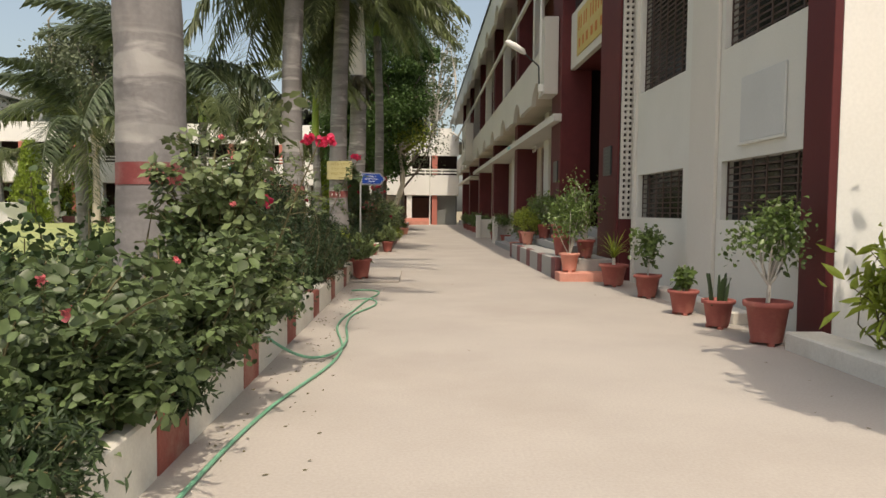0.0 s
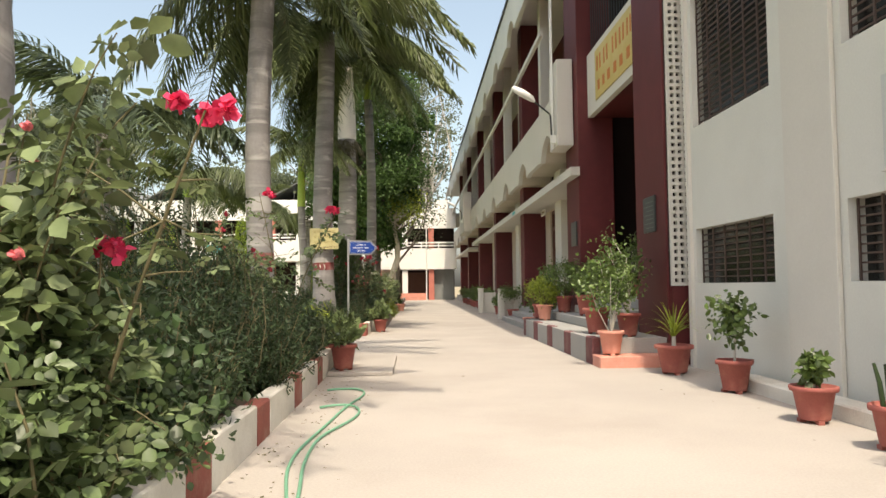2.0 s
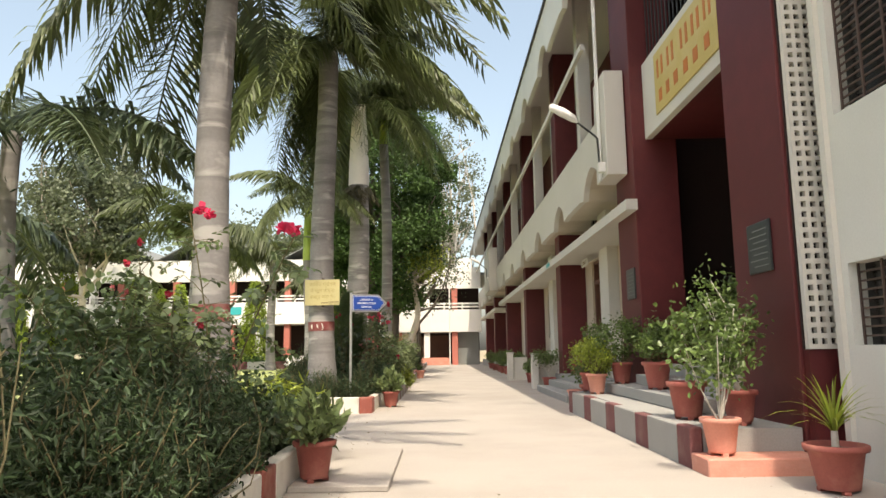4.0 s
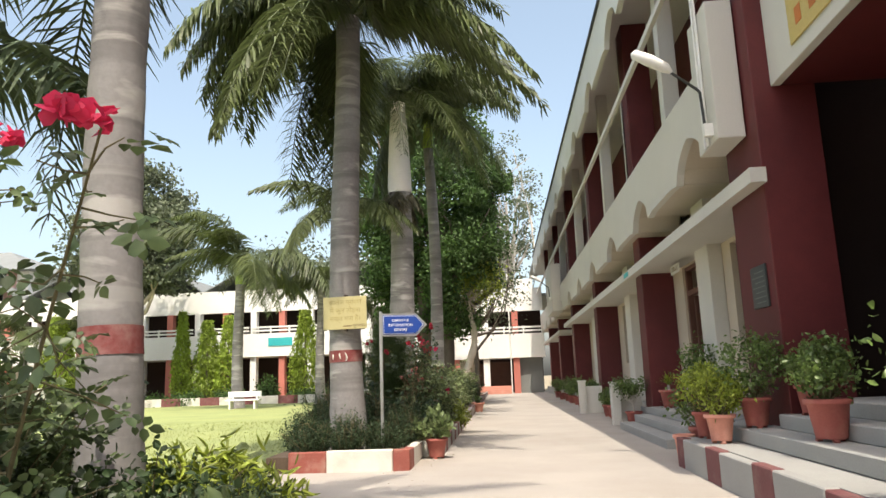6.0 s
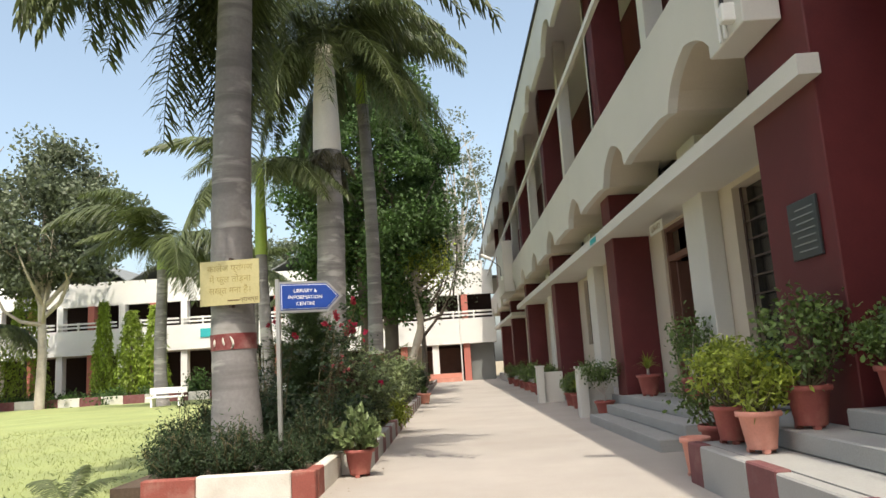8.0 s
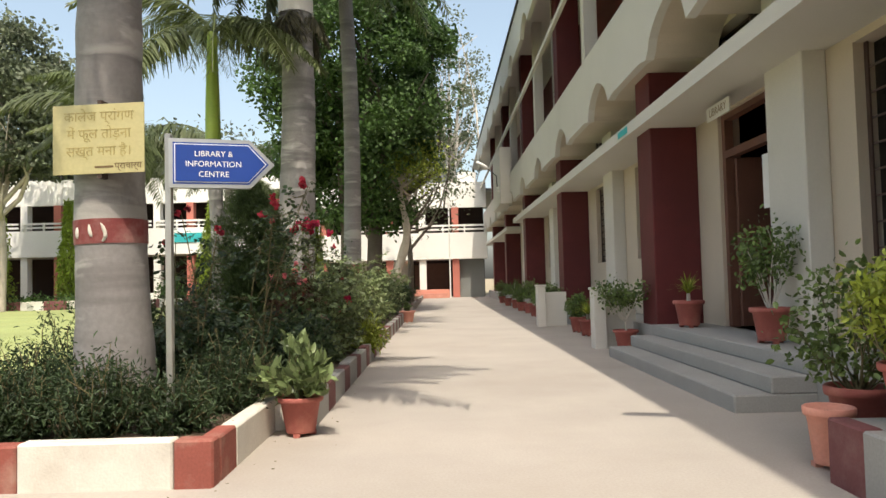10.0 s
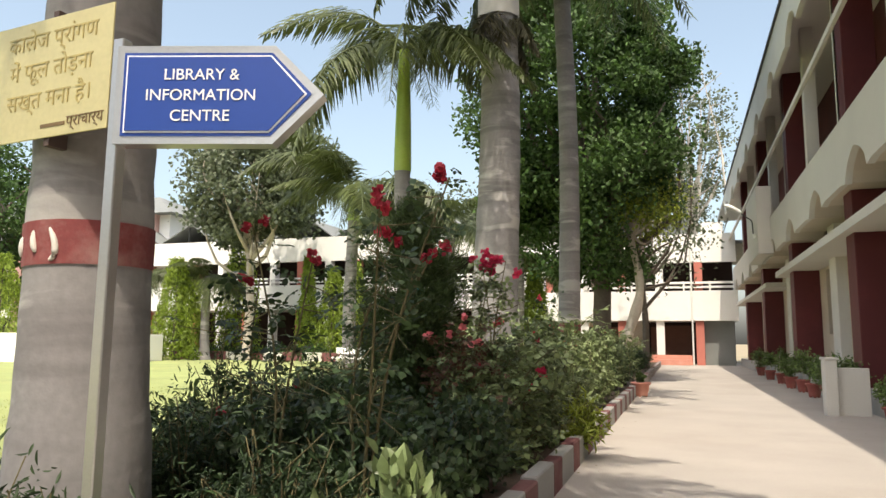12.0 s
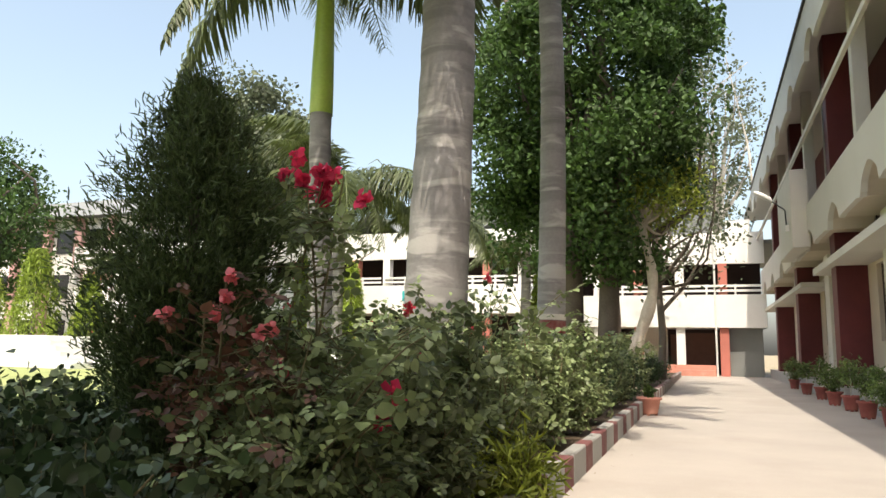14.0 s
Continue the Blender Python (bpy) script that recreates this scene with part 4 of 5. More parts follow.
for i, (x, y, r, h, kind) in enumerate((
        (-1.7, 1.5, 0.55, 0.6, "d"), (-2.7, 1.6, 0.6, 0.9, "d"), (-1.62, 2.7, 0.55, 0.62, "r"), (-2.6, 3.0, 0.65, 1.0, "d"), (-1.55, 3.8, 0.55, 0.72, "r"),
        (-2.5, 4.3, 0.6, 1.15, "d"), (-1.5, 4.8, 0.5, 0.85, "r"), (-1.55, 5.75, 0.5, 1.0, "d"), (-2.8, 6.95, 0.65, 1.15, "d"), (-1.65, 6.7, 0.5, 0.95, "f"),
        (-1.75, 7.5, 0.55, 1.6, "f"), (-2.5, 8.2, 0.7, 2.4, "f"), (-1.55, 8.6, 0.5, 1.05, "f"), (-2.6, 9.5, 0.65, 1.35, "d"), (-1.58, 9.7, 0.5, 1.0, "f"),
        (-2.4, 10.6, 0.6, 1.2, "r"), (-1.6, 10.7, 0.45, 0.85, "d"), (-2.4, 11.8, 0.55, 1.15, "r"), (-1.8, 12.0, 0.45, 0.75, "d"), (-1.6, 12.95, 0.42, 0.55, "y"), (-1.95, 13.1, 0.4, 0.7, "y"), (-1.45, 3.2, 0.3, 0.28, "f"), (-1.5, 2.0, 0.35, 0.35, "f"), (-1.5, 12.5, 0.4, 0.55, "f"), (-2.9, 13.0, 0.45, 0.9, "r"))):
    if kind == "r":
        bush("rose_bush", ROSE, "bush", x, y, 0.2, r, h, M_ROSE, 0.05, 3800, 40 + i, 2, M_FLOWERPINK, 0.02, shoots=12, group="roses of the bed", airy=0.25, canes=9)
    elif kind == "d":
        bush("shrub", "dark green shrub in the flower bed", "shrub", x, y, 0.2, r, h, M_ROSEDARK, 0.05, 3600, 40 + i, group="shrubs of the bed")
    elif kind == "f":
        bush("shrub", FEATH, "shrub", x, y, 0.2, r, h, M_FEATHER, 0.048, 9500, 40 + i, 0, None, width=0.34, shoots=30, group="shrubs of the bed", hollow=0.1)
    else:
        bush("shrub", "yellow green leafy shrub at the bed's end", "shrub", x, y, 0.2, r, h, M_CROTON, 0.12, 2200, 40 + i, width=0.22, group="shrubs of the bed")
bush("rose_bush", "tall arching rose bush with broad light green leaves", "bush", -1.58, 4.95, 0.2, 0.42, 1.4, M_ROSEPALE, 0.06, 1300, 87, 2, M_FLOWERPINK, 0.02, shoots=9, group="roses of the bed", airy=0.2, canes=14)
bush("shrub", "low light green marigold foliage beside the kerb", "shrub", -1.48, 5.9, 0.2, 0.35, 0.35, M_PALELEAF, 0.05, 2600, 88, width=0.4, group="shrubs of the bed", hollow=0.1, shoots=20)
def cane_rose(label, x, y, tips, material, flower, leaf, seed, group, bloom=0.05, density=26, blooms=3, spread=0.07):
    """A tall rose: a few bending canes with paired leaves, and a cluster of full blooms on every tip."""
    g = np.random.default_rng(seed)
    b = tag(empty("rose_bush", (x, y, 0.2)), label, "bush", group)
    wood, green, heads = [], [], []
    for tip in tips:
        tip = np.array(tip) - np.array([x, y, 0.2])
        mid = tip * np.array([0.25, 0.25, 0.55]) + g.normal(size=3) * 0.06
        ln = smooth_line([(0, 0, -0.02), tuple(mid), tuple(tip)], 16)
        ln[-1] = tip
        wood.append(tube(ln, np.linspace(0.011, 0.004, 16), 5))
        for q in g.uniform(0.3, 0.97, density):
            node = np.array([np.interp(q, np.linspace(0, 1, 16), ln[:, k]) for k in range(3)])
            twig = node + g.normal(size=3) * np.array([0.16, 0.16, 0.1]) * (1.15 - 0.5 * q)
            wood.append(tube([node, (node + twig) / 2 + g.normal(size=3) * 0.01, twig], (0.004, 0.003, 0.002), 4))
            green.append(compound(twig + g.normal(size=(2, 3)) * 0.03, leaf, g))
        heads.append(tip + g.normal(size=(blooms, 3)) * np.array([spread, spread, spread * 0.45]))
    v, f = merge(wood)
    place("stem", arrays("stem", v, f, M_STEM), b)
    v, f = merge(green)
    place("foliage", arrays("foliage", v, f, material), b)
    for head in heads:
        v, f = petals(head, bloom, g, 22)
        place("blossom", arrays("blossom", v, f, flower), b)
    return b


cane_rose("tall rose cane over the path with a crimson pink cluster", -1.36, 4.95, ((-0.8, 4.66, 1.64), (-1.3, 5.1, 1.25)), M_ROSEPALE, M_FLOWER, 0.042, 90, "roses of the bed", 0.036, 12, 3, 0.045)
cane_rose("tall rose with single red blooms above the feathery shrubs", -1.75, 10.9, ((-2.05, 11.1, 2.25), (-1.02, 10.35, 1.95)), M_ROSE, M_FLOWER, 0.055, 91, "roses of the bed", 0.045, 22, 2)
cane_rose("tall rose with broad pale leaves at the bed's end", -2.15, 11.0, ((-2.35, 10.9, 1.75), (-2.0, 10.7, 1.5), (-2.5, 11.2, 1.95), (-1.9, 11.0, 1.35)), M_ROSEPALE, M_FLOWERDARK, 0.07, 97, "roses of the bed", 0.025, 24, 1)
cane_rose("tall rose bush topped by a flat crimson pink cluster of blooms", -1.6, 23.3, ((-1.5, 23.2, 1.95), (-1.63, 23.25, 1.92), (-1.4, 23.2, 1.93)), M_ROSEPALE, M_FLOWER, 0.05, 92, "roses of the palm bed", 0.036, 34, 4, 0.08)
cane_rose("tall dark rose bush with deep red blooms against the sky", -1.55, 20.6, ((-1.08, 20.6, 2.07), (-1.3, 20.2, 1.88), (-1.5, 20.85, 1.8), (-1.22, 20.75, 1.7)), M_ROSEDARK, M_FLOWERDARK, 0.045, 93, "roses of the palm bed", 0.03, 22, 3, 0.05)
cane_rose("tall dark rose bush with deep red blooms against the sky", -2.15, 20.7, ((-2.2, 20.5, 1.85), (-1.95, 20.75, 1.7), (-2.4, 20.9, 1.6)), M_ROSEDARK, M_FLOWERDARK, 0.045, 94, "roses of the palm bed", 0.028, 20, 2, 0.05)
cane_rose("low rose with one bright red bloom beside the kerb", -1.25, 23.1, ((-1.09, 23.0, 0.98), (-1.3, 23.2, 0.85)), M_ROSE, M_FLOWER, 0.05, 95, "roses of the palm bed", 0.045, 16, 1)
cane_rose("rose with orange red young leaves and blooms", -1.75, 22.8, ((-1.66, 22.73, 1.4), (-1.85, 22.85, 1.3), (-1.6, 22.95, 1.2)), M_REDLEAF, M_FLOWERPINK, 0.045, 96, "roses of the palm bed", 0.03, 26, 2)

for i, (x, y, r, h, kind) in enumerate((
        (-2.75, 18.9, 0.34, 0.4, "w"), (-2.25, 19.0, 0.36, 0.5, "w"), (-1.75, 19.1, 0.32, 0.34, "w"), (-3.0, 19.5, 0.42, 0.45, "w"), (-1.6, 19.9, 0.42, 0.5, "w"), (-3.05, 20.3, 0.42, 0.7, "w"), (-3.1, 21.7, 0.45, 0.85, "w"), (-2.7, 20.7, 0.4, 0.6, "w"), (-2.9, 22.4, 0.45, 0.8, "w"), (-3.1, 23.2, 0.5, 0.95, "d"), (-3.15, 24.1, 0.5, 1.05, "w"),
        (-1.5, 20.9, 0.45, 0.6, "d"), (-2.2, 21.0, 0.55, 0.75, "d"), (-2.95, 21.2, 0.45, 0.5, "r"), (-1.45, 21.9, 0.45, 0.75, "d"), (-2.3, 22.3, 0.6, 0.85, "d"),
        (-1.5, 23.0, 0.5, 0.85, "r"), (-3.0, 23.0, 0.5, 0.65, "r"), (-1.5, 24.0, 0.5, 0.95, "r"), (-2.4, 24.6, 0.6, 1.1, "r"), (-1.45, 25.1, 0.5, 1.05, "r"),
        (-1.6, 26.2, 0.55, 1.15, "r"), (-2.7, 26.4, 0.6, 1.1, "r"), (-1.5, 27.3, 0.5, 1.1, "r"), (-1.6, 28.5, 0.55, 1.15, "r"), (-2.6, 29.2, 0.6, 1.2, "d"),
        (-1.5, 29.9, 0.5, 1.0, "r"), (-1.55, 31.3, 0.5, 1.0, "d"), (-2.6, 31.6, 0.6, 1.2, "d"), (-1.5, 33.0, 0.5, 1.1, "r"), (-2.4, 34.4, 0.7, 1.3, "d"),
        (-1.5, 35.0, 0.5, 1.0, "d"), (-1.6, 37.2, 0.6, 1.2, "r"), (-2.2, 39.8, 0.8, 1.4, "d"), (-1.6, 42.5, 0.6, 0.9, "d"), (-1.7, 46.0, 0.7, 0.9, "d"), (-1.8, 50, 0.8, 1.0, "d"))):
    if kind == "r":
        # past y 22.5 the roses get the leaf with sun in its colour
        bush("rose_bush", "leafy rose bush with red blossoms in the palm bed", "bush", x, y, 0.2, r, h, M_ROSEPALE if y > 22.5 else M_ROSE, 0.05, 3400, 140 + i, 1, M_FLOWERDARK, 0.03, shoots=12, group="roses of the palm bed", airy=0.25, canes=7)
    elif kind == "w":
        bush("shrub", "wispy fine-leaved green shrub round the palm's foot", "shrub", x, y, 0.2, r, h, M_FEATHER, 0.05, 4200, 140 + i, width=0.3, shoots=26, group="shrubs of the palm bed", airy=0.4, hollow=0.1)
    else:
        bush("shrub", "dark green shrub in the palm bed", "shrub", x, y, 0.2, r, h, M_ROSEDARK, 0.05, 3200, 140 + i, group="shrubs of the palm bed")
for i, (x, y, h) in enumerate(((-1.7, 27.0, 1.7), (-1.9, 25.5, 1.6))):
    bush("rose_bush", "tall rose cane with dark red blooms", "bush", x, y, 0.2, 0.3, h, M_ROSEDARK, 0.06, 420, 190 + i, 2, M_FLOWERDARK, 0.04, shoots=4, group="roses of the palm bed", airy=0.2)



def conifer(label, x, y, h, r, seed):
    g = np.random.default_rng(seed)
    b = tag(empty("conifer", (x, y, 0.15)), label, "conifer")
    v, f = tube([(0, 0, 0), (0.02, 0, h * 0.5), (0, 0, h * 0.95)], (0.06, 0.04, 0.01), 8)
    place("trunk", arrays("trunk", v, f, M_BARK), b)
    k = 620
    u = g.uniform(0.05, 1, k)
    th = g.uniform(0, 2 * np.pi, k)
    prof = r * np.clip(np.sin(np.clip(u, 0, 1) ** 1.1 * np.pi) * 1.05 + 0.05, 0.05, 1) * g.uniform(0.55, 1.12, k)
    base = np.stack([np.zeros(k), np.zeros(k), u * h * 0.92], 1)
    ends = base + np.stack([prof * np.cos(th), prof * np.sin(th), 0.22 * h * g.uniform(0.5, 1, k) * (0.4 + 0.6 * (1 - u))], 1)
    n = 46000
    pick = g.integers(0, k, n)
    t = g.uniform(0.25, 1.02, n)[:, None]
    c = base[pick] + (ends[pick] - base[pick]) * t + g.normal(size=(n, 3)) * 0.035
    v, f = leaves(c, 0.052, g, 0.16, -0.6, outward=(ends - base)[pick] * 2.5)
    place("foliage", arrays("foliage", v, f, M_CONIFER), b)
    return b


conifer("dark green upright conifer among the roses", -2.33, 23.3, 2.42, 0.56, 5)


# ---- trees ----
def tree(name, label, x, y, h, trunk_r, crown_r, crown_z, material, bark, seed, count=12000, leaf=0.2, limbs=9, group="", clumps=70, forks=1, droop=0.3, spread=0.8):
    g = np.random.default_rng(seed)
    b = tag(empty(name, (x, y, 0)), label, "tree", group)
    pieces = []
    for k in range(forks):
        off = (k - (forks - 1) / 2) * 0.9
        pieces.append(tube([(off, 0, -0.1), (off * 1.1 + 0.05, 0.1, h * 0.2), (off * 1.2 - 0.1, 0, h * 0.45), (off, 0, h * 0.8)], (trunk_r, trunk_r * 0.85, trunk_r * 0.65, trunk_r * 0.2), 10))
    th = g.uniform(0, 2 * np.pi, limbs)
    hub = np.array([0, 0, h * 0.4])
    tips = np.stack([crown_r * 0.8 * np.cos(th), crown_r * 0.8 * np.sin(th), crown_z + (h - crown_z) * g.uniform(-0.5, 0.8, limbs)], 1)
    pieces += stems(np.repeat(hub[None], limbs, 0) + g.normal(size=(limbs, 3)) * [0.05, 0.05, h * 0.08], tips, trunk_r * 0.5, trunk_r * 0.08, g, 6, 0.15)
    v, f = merge(pieces)
    place("trunk", arrays("trunk", v, f, bark, True), b)
    d = g.normal(size=(clumps, 3)); d /= np.linalg.norm(d, axis=1)[:, None]
    rad = g.uniform(0.35, 1.0, clumps)[:, None] ** 0.6
    cc = np.array([0, 0, crown_z]) + d * rad * np.array([crown_r, crown_r, (h - crown_z)])
    pick = g.integers(0, clumps, count)
    size = crown_r * 0.24 * g.uniform(0.5, 1.2, clumps)
    c = cc[pick] + np.clip(g.normal(size=(count, 3)), -1.5, 1.5) * (size[pick] * spread)[:, None] * np.array([1, 1, 0.75])
    v, f = leaves(c, leaf, g, 0.8, droop)
    place("crown", arrays("crown", v, f, material), b)
    return b


tree("tree", "tall dense dark green tree beside the path", -2.8, 40.0, 14.6, 0.32, 3.5, 8.8, M_TREE, M_BARK, 11, 82000, 0.15, 16, clumps=240, forks=2, spread=0.62)
tree("tree", "half-bare tree rising above the roofline", -1.3, 47.0, 9.5, 0.16, 2.6, 6.6, M_TREEGREY, M_BARK, 12, 2600, 0.15, 16, clumps=60, spread=1.1)
twisted = tag(empty("tree", (-1.15, 39.4, 0)), "small tree with a pale twisted trunk and yellow green leaves", "tree")
g = np.random.default_rng(12)
crook = smooth_line([(-0.55, 0, 0), (-0.5, 0, 1.0), (-0.15, 0.05, 1.9), (0.12, 0, 2.7), (0.05, 0.05, 3.6), (-0.2, 0, 4.3), (-0.05, 0, 5.0), (0.2, 0, 5.5)], 40)
tops = np.array([0.1, 0, 5.4]) + g.normal(size=(14, 3)) * np.array([0.55, 0.5, 0.5])
v, f = merge([tube(crook, np.linspace(0.21, 0.07, 40) * (1 + 0.12 * np.sin(np.arange(40) * 0.9)), 10)] + stems(np.repeat(np.array([[-0.1, 0, 4.5]]), 14, 0), tops, 0.05, 0.012, g, 6, 0.2))
place("trunk", arrays("trunk", v, f, M_WHITEBARK, True), twisted)
c = tops[g.integers(0, 14, 2600)] + g.normal(size=(2600, 3)) * 0.24
v, f = leaves(c, 0.13, g, 0.6, 0.8)
place("crown", arrays("crown", v, f, M_CROTON), twisted)
tree("tree", "tall thin dusty tree behind the palms", -3.5, 52.0, 13.0, 0.25, 4.0, 9.0, M_TREEGREY, M_BARK, 13, 3800, 0.2, 18, clumps=90, spread=1.2)
tree("tree", "broad dusty green tree beside the lawn", -24.2, 53.2, 16.4, 0.3, 3.7, 11.2, M_TREEGREY, M_WHITEBARK, 14, 26000, 0.26, 16, clumps=110, spread=0.75)
tree("tree", "tall sparse pale tree behind the end of the path", 1.2, 69.0, 22.0, 0.25, 2.9, 15.0, M_TREEGREY, M_PALESTEM, 16, 5200, 0.24, 26, clumps=90, spread=0.8)
tree("tree", "large dark tree behind the corner building", -47, 54, 15, 0.5, 5.0, 9.0, M_TREE, M_BARK, 15, 16000, 0.3, 12, clumps=100)
for i, (x, y, h, r) in enumerate(((-9, 66, 13, 4.5), (-15, 70, 12, 5), (-36, 72, 14, 6), (-20, 76, 15, 6.5), (-4.5, 70, 12, 4.2))):
    tree("tree", "dusty tree rising behind the far building", x, y, h, 0.35, r, h * 0.68, M_TREEGREY, M_BARK, 30 + i, 7000, 0.32, 12, "trees behind the building", 80)


def mast_tree(x, y, h, r, seed):
    """A weeping columnar tree: a tapered sheath of hanging leaves."""
    g = np.random.default_rng(seed)
    b = tag(empty("mast_tree", (x, y, 0)), "bright green columnar weeping tree before the far building", "tree", "columnar trees")
    v, f = tube([(0, 0, -0.1), (0, 0, h * 0.5), (0, 0, h * 0.95)], (0.12, 0.08, 0.02), 7)
    place("trunk", arrays("trunk", v, f, M_BARK), b)
    n = 4300
    u = g.uniform(0.02, 1, n)
    th = g.uniform(0, 2 * np.pi, n)
    rr = r * (1.0 - 0.75 * u ** 1.8) * np.sqrt(g.uniform(0.35, 1, n)) * (1 + 0.18 * np.sin(th * 3 + u * 9))
    c = np.stack([rr * np.cos(th), rr * np.sin(th), u * h], 1)
    v, f = leaves(c, 0.24, g, 0.4, 1.6)
    place("crown", arrays("crown", v, f, M_ASHOKA), b)


for i, (x, y, h, r) in enumerate(((-26.8, 56, 7.7, 1.25), (-22.1, 56.5, 6.5, 0.55), (-20.2, 56.3, 5.8, 0.85), (-18.7, 56.3, 6.1, 0.75), (-13.2, 56, 6.2, 0.9),
                                  (-30.5, 56, 6.0, 1.0), (-35.0, 49.5, 6.4, 1.2), (-32.0, 50.5, 5.0, 0.9), (-28.0, 51.5, 6.0, 1.1), (-40, 50, 6.5, 1.3), (-7.4, 55, 5.0, 0.8))):
    mast_tree(x, y, h, r * 1.25, 70 + i)
for i, (x, y, r, h) in enumerate(((-26, 55.2, 1.3, 0.9), (-18.2, 55.2, 1.2, 1.2), (-23.5, 55, 1.4, 0.8), (-15.6, 55.4, 0.9, 2.2), (-11, 55.5, 1.2, 1.0), (-9, 55.5, 1.2, 0.9), (-28.5, 55, 1.3, 0.8), (-20.8, 55, 1.4, 0.9), (-13, 55, 1.2, 0.9))):
    bush("shrub", "clipped round shrub before the far building", "shrub", x, y, 0, r, h, M_TREE, 0.14, 1600, 240 + i, shoots=14, group="shrubs of the lawn")
seedling = tag(empty("palm_seedling", (-3.8, 18.7, 0)), "young palm seedling with a few long feathered leaves on the lawn", "palm")
for i, (turn_z, tilt, size) in enumerate(((150, -42, 0.3), (100, -58, 0.26), (200, -25, 0.28), (20, -50, 0.24), (310, -30, 0.22))):
    place("frond", FRONDS_OPEN[i % 2], seedling, pose(0, 0, 0.02, 0, 0, turn_z) @ pose(0, 0, 0, 0, tilt, 0) @ Matrix.Scale(size, 4))
bush("shrub", "fine yellow green fern hanging over the kerb", "fern", -1.05, 24.9, 0.18, 0.3, 0.5, M_CROTON, 0.11, 1500, 302, width=0.2, shoots=16, hollow=0.1)
bush("shrub", "low shrub at the lawn's edge", "shrub", -3.7, 16.6, 0, 0.5, 0.4, M_ROSEDARK, 0.07, 900, 301)


# ---- potted plants ----
def pot_mesh(r, h, sides, material):
    prof = [(0.0, 0.0), (r * 0.66, 0.0), (r * 0.68, 0.015), (r * 0.9, h * 0.84), (r * 0.92, h * 0.845), (r * 1.03, h * 0.85), (r * 1.06, h * 0.9), (r * 1.06, h * 0.985),
            (r * 1.0, h), (r * 0.92, h * 0.985), (r * 0.88, h * 0.86), (r * 0.0, h * 0.86)]
    v, f = tube_profile(prof, sides)
    return arrays("pot", v, f, material, sides > 10)


def potted(kind, label, x, y, z, r, h, ph, seed, sides=24, material=None, turn=0.0):
    """A plant pot with its soil and plant. kind sets the plant's habit."""
    g = np.random.default_rng(seed)
    p = tag(empty("potted_plant", (x, y, z), turn), label, "potted plant", "potted plants")
    place("pot", pot_mesh(r, h, sides, material or M_TERRA), p)
    for i in range(3):
        a = i * 2.094 + 0.4
        part("foot", boxes((r * 0.55 * math.cos(a) - 0.025, r * 0.55 * math.cos(a) + 0.025, r * 0.55 * math.sin(a) - 0.025, r * 0.55 * math.sin(a) + 0.025, -0.03, 0.002)), material or M_TERRA, p)
    p.location.z += 0.028
    v, f = tube_profile([(0.0, h * 0.88), (r * 0.89, h * 0.87)], 16)
    place("soil", arrays("soil", v, f, M_SOIL), p)
    top = h * 0.87
    if kind == "tree":          # pale branching stems, leafy head
        k = 12
        ends = np.stack([g.normal(size=k) * ph * 0.2, g.normal(size=k) * ph * 0.2, top + ph * g.uniform(0.55, 0.95, k)], 1)
        mid = np.array([[0, 0, top + ph * 0.22]])
        pieces = [tube([(0, 0, top - 0.02), (0.01, 0, top + ph * 0.25)], (0.022, 0.017), 7)] + stems(np.repeat(mid, k, 0), ends, 0.012, 0.004, g, 5, 0.1)
        v, f = merge(pieces)
        place("stem", arrays("stem", v, f, M_PALESTEM), p)
        n = 1150
        c = ends[g.integers(0, k, n)] + g.normal(size=(n, 3)) * ph * 0.1
        v, f = leaves(c, 0.052, g, 0.85, 0.4)
        place("foliage", arrays("foliage", v, f, M_FICUS), p)
    elif kind == "slim":        # one thin stem with scattered leaves
        v, f = tube([(0, 0, top - 0.02), (0.02, 0.01, top + ph * 0.5), (-0.01, 0, top + ph)], (0.013, 0.01, 0.005), 6)
        place("stem", arrays("stem", v, f, M_PALESTEM), p)
        n = 380
        u = g.uniform(0.25, 1, n) ** 0.7
        c = np.stack([np.zeros(n), np.zeros(n), top + ph * u], 1) + g.normal(size=(n, 3)) * np.array([0.09, 0.09, 0.05]) * ph / 0.6
        v, f = leaves(c, 0.07, g, 0.85, 0.3)
        place("foliage", arrays("foliage", v, f, M_FICUS), p)
    elif kind == "cactus":
        pieces = []
        for i in range(9):
            a = g.normal(size=2) * r * 0.35
            pieces.append(tube([(a[0], a[1], top - 0.02), (a[0] * 1.3, a[1] * 1.3, top + ph * g.uniform(0.4, 0.7)), (a[0] * 1.7, a[1] * 1.7, top + ph * g.uniform(0.75, 1))], (0.017, 0.016, 0.01), 6))
        v, f = merge(pieces)
        place("stem", arrays("stem", v, f, M_ROSEDARK), p)
    elif kind == "blades":      # long arching strap leaves
        n = 46
        th = g.uniform(0, 2 * np.pi, n)
        L = ph * g.uniform(0.7, 1.15, n)
        t = np.linspace(0, 1, 6)
        vs = []
        for a, l in zip(th, L):
            d = np.array([math.cos(a), math.sin(a)])
            s = np.array([-d[1], d[0], 0]) * 0.012
            arc = g.uniform(0.3, 0.95)
            ln = np.stack([d[0] * l * arc * t ** 1.3, d[1] * l * arc * t ** 1.3, top + 0.12 + l * (t * (1.1 - 0.45 * arc) - 0.62 * arc * t ** 2.4)], 1)
            w = (1 - t[:, None] ** 2) * s
            vs.append(np.stack([ln - w, ln + w], 1).reshape(-1, 3))
        v = np.concatenate(vs)
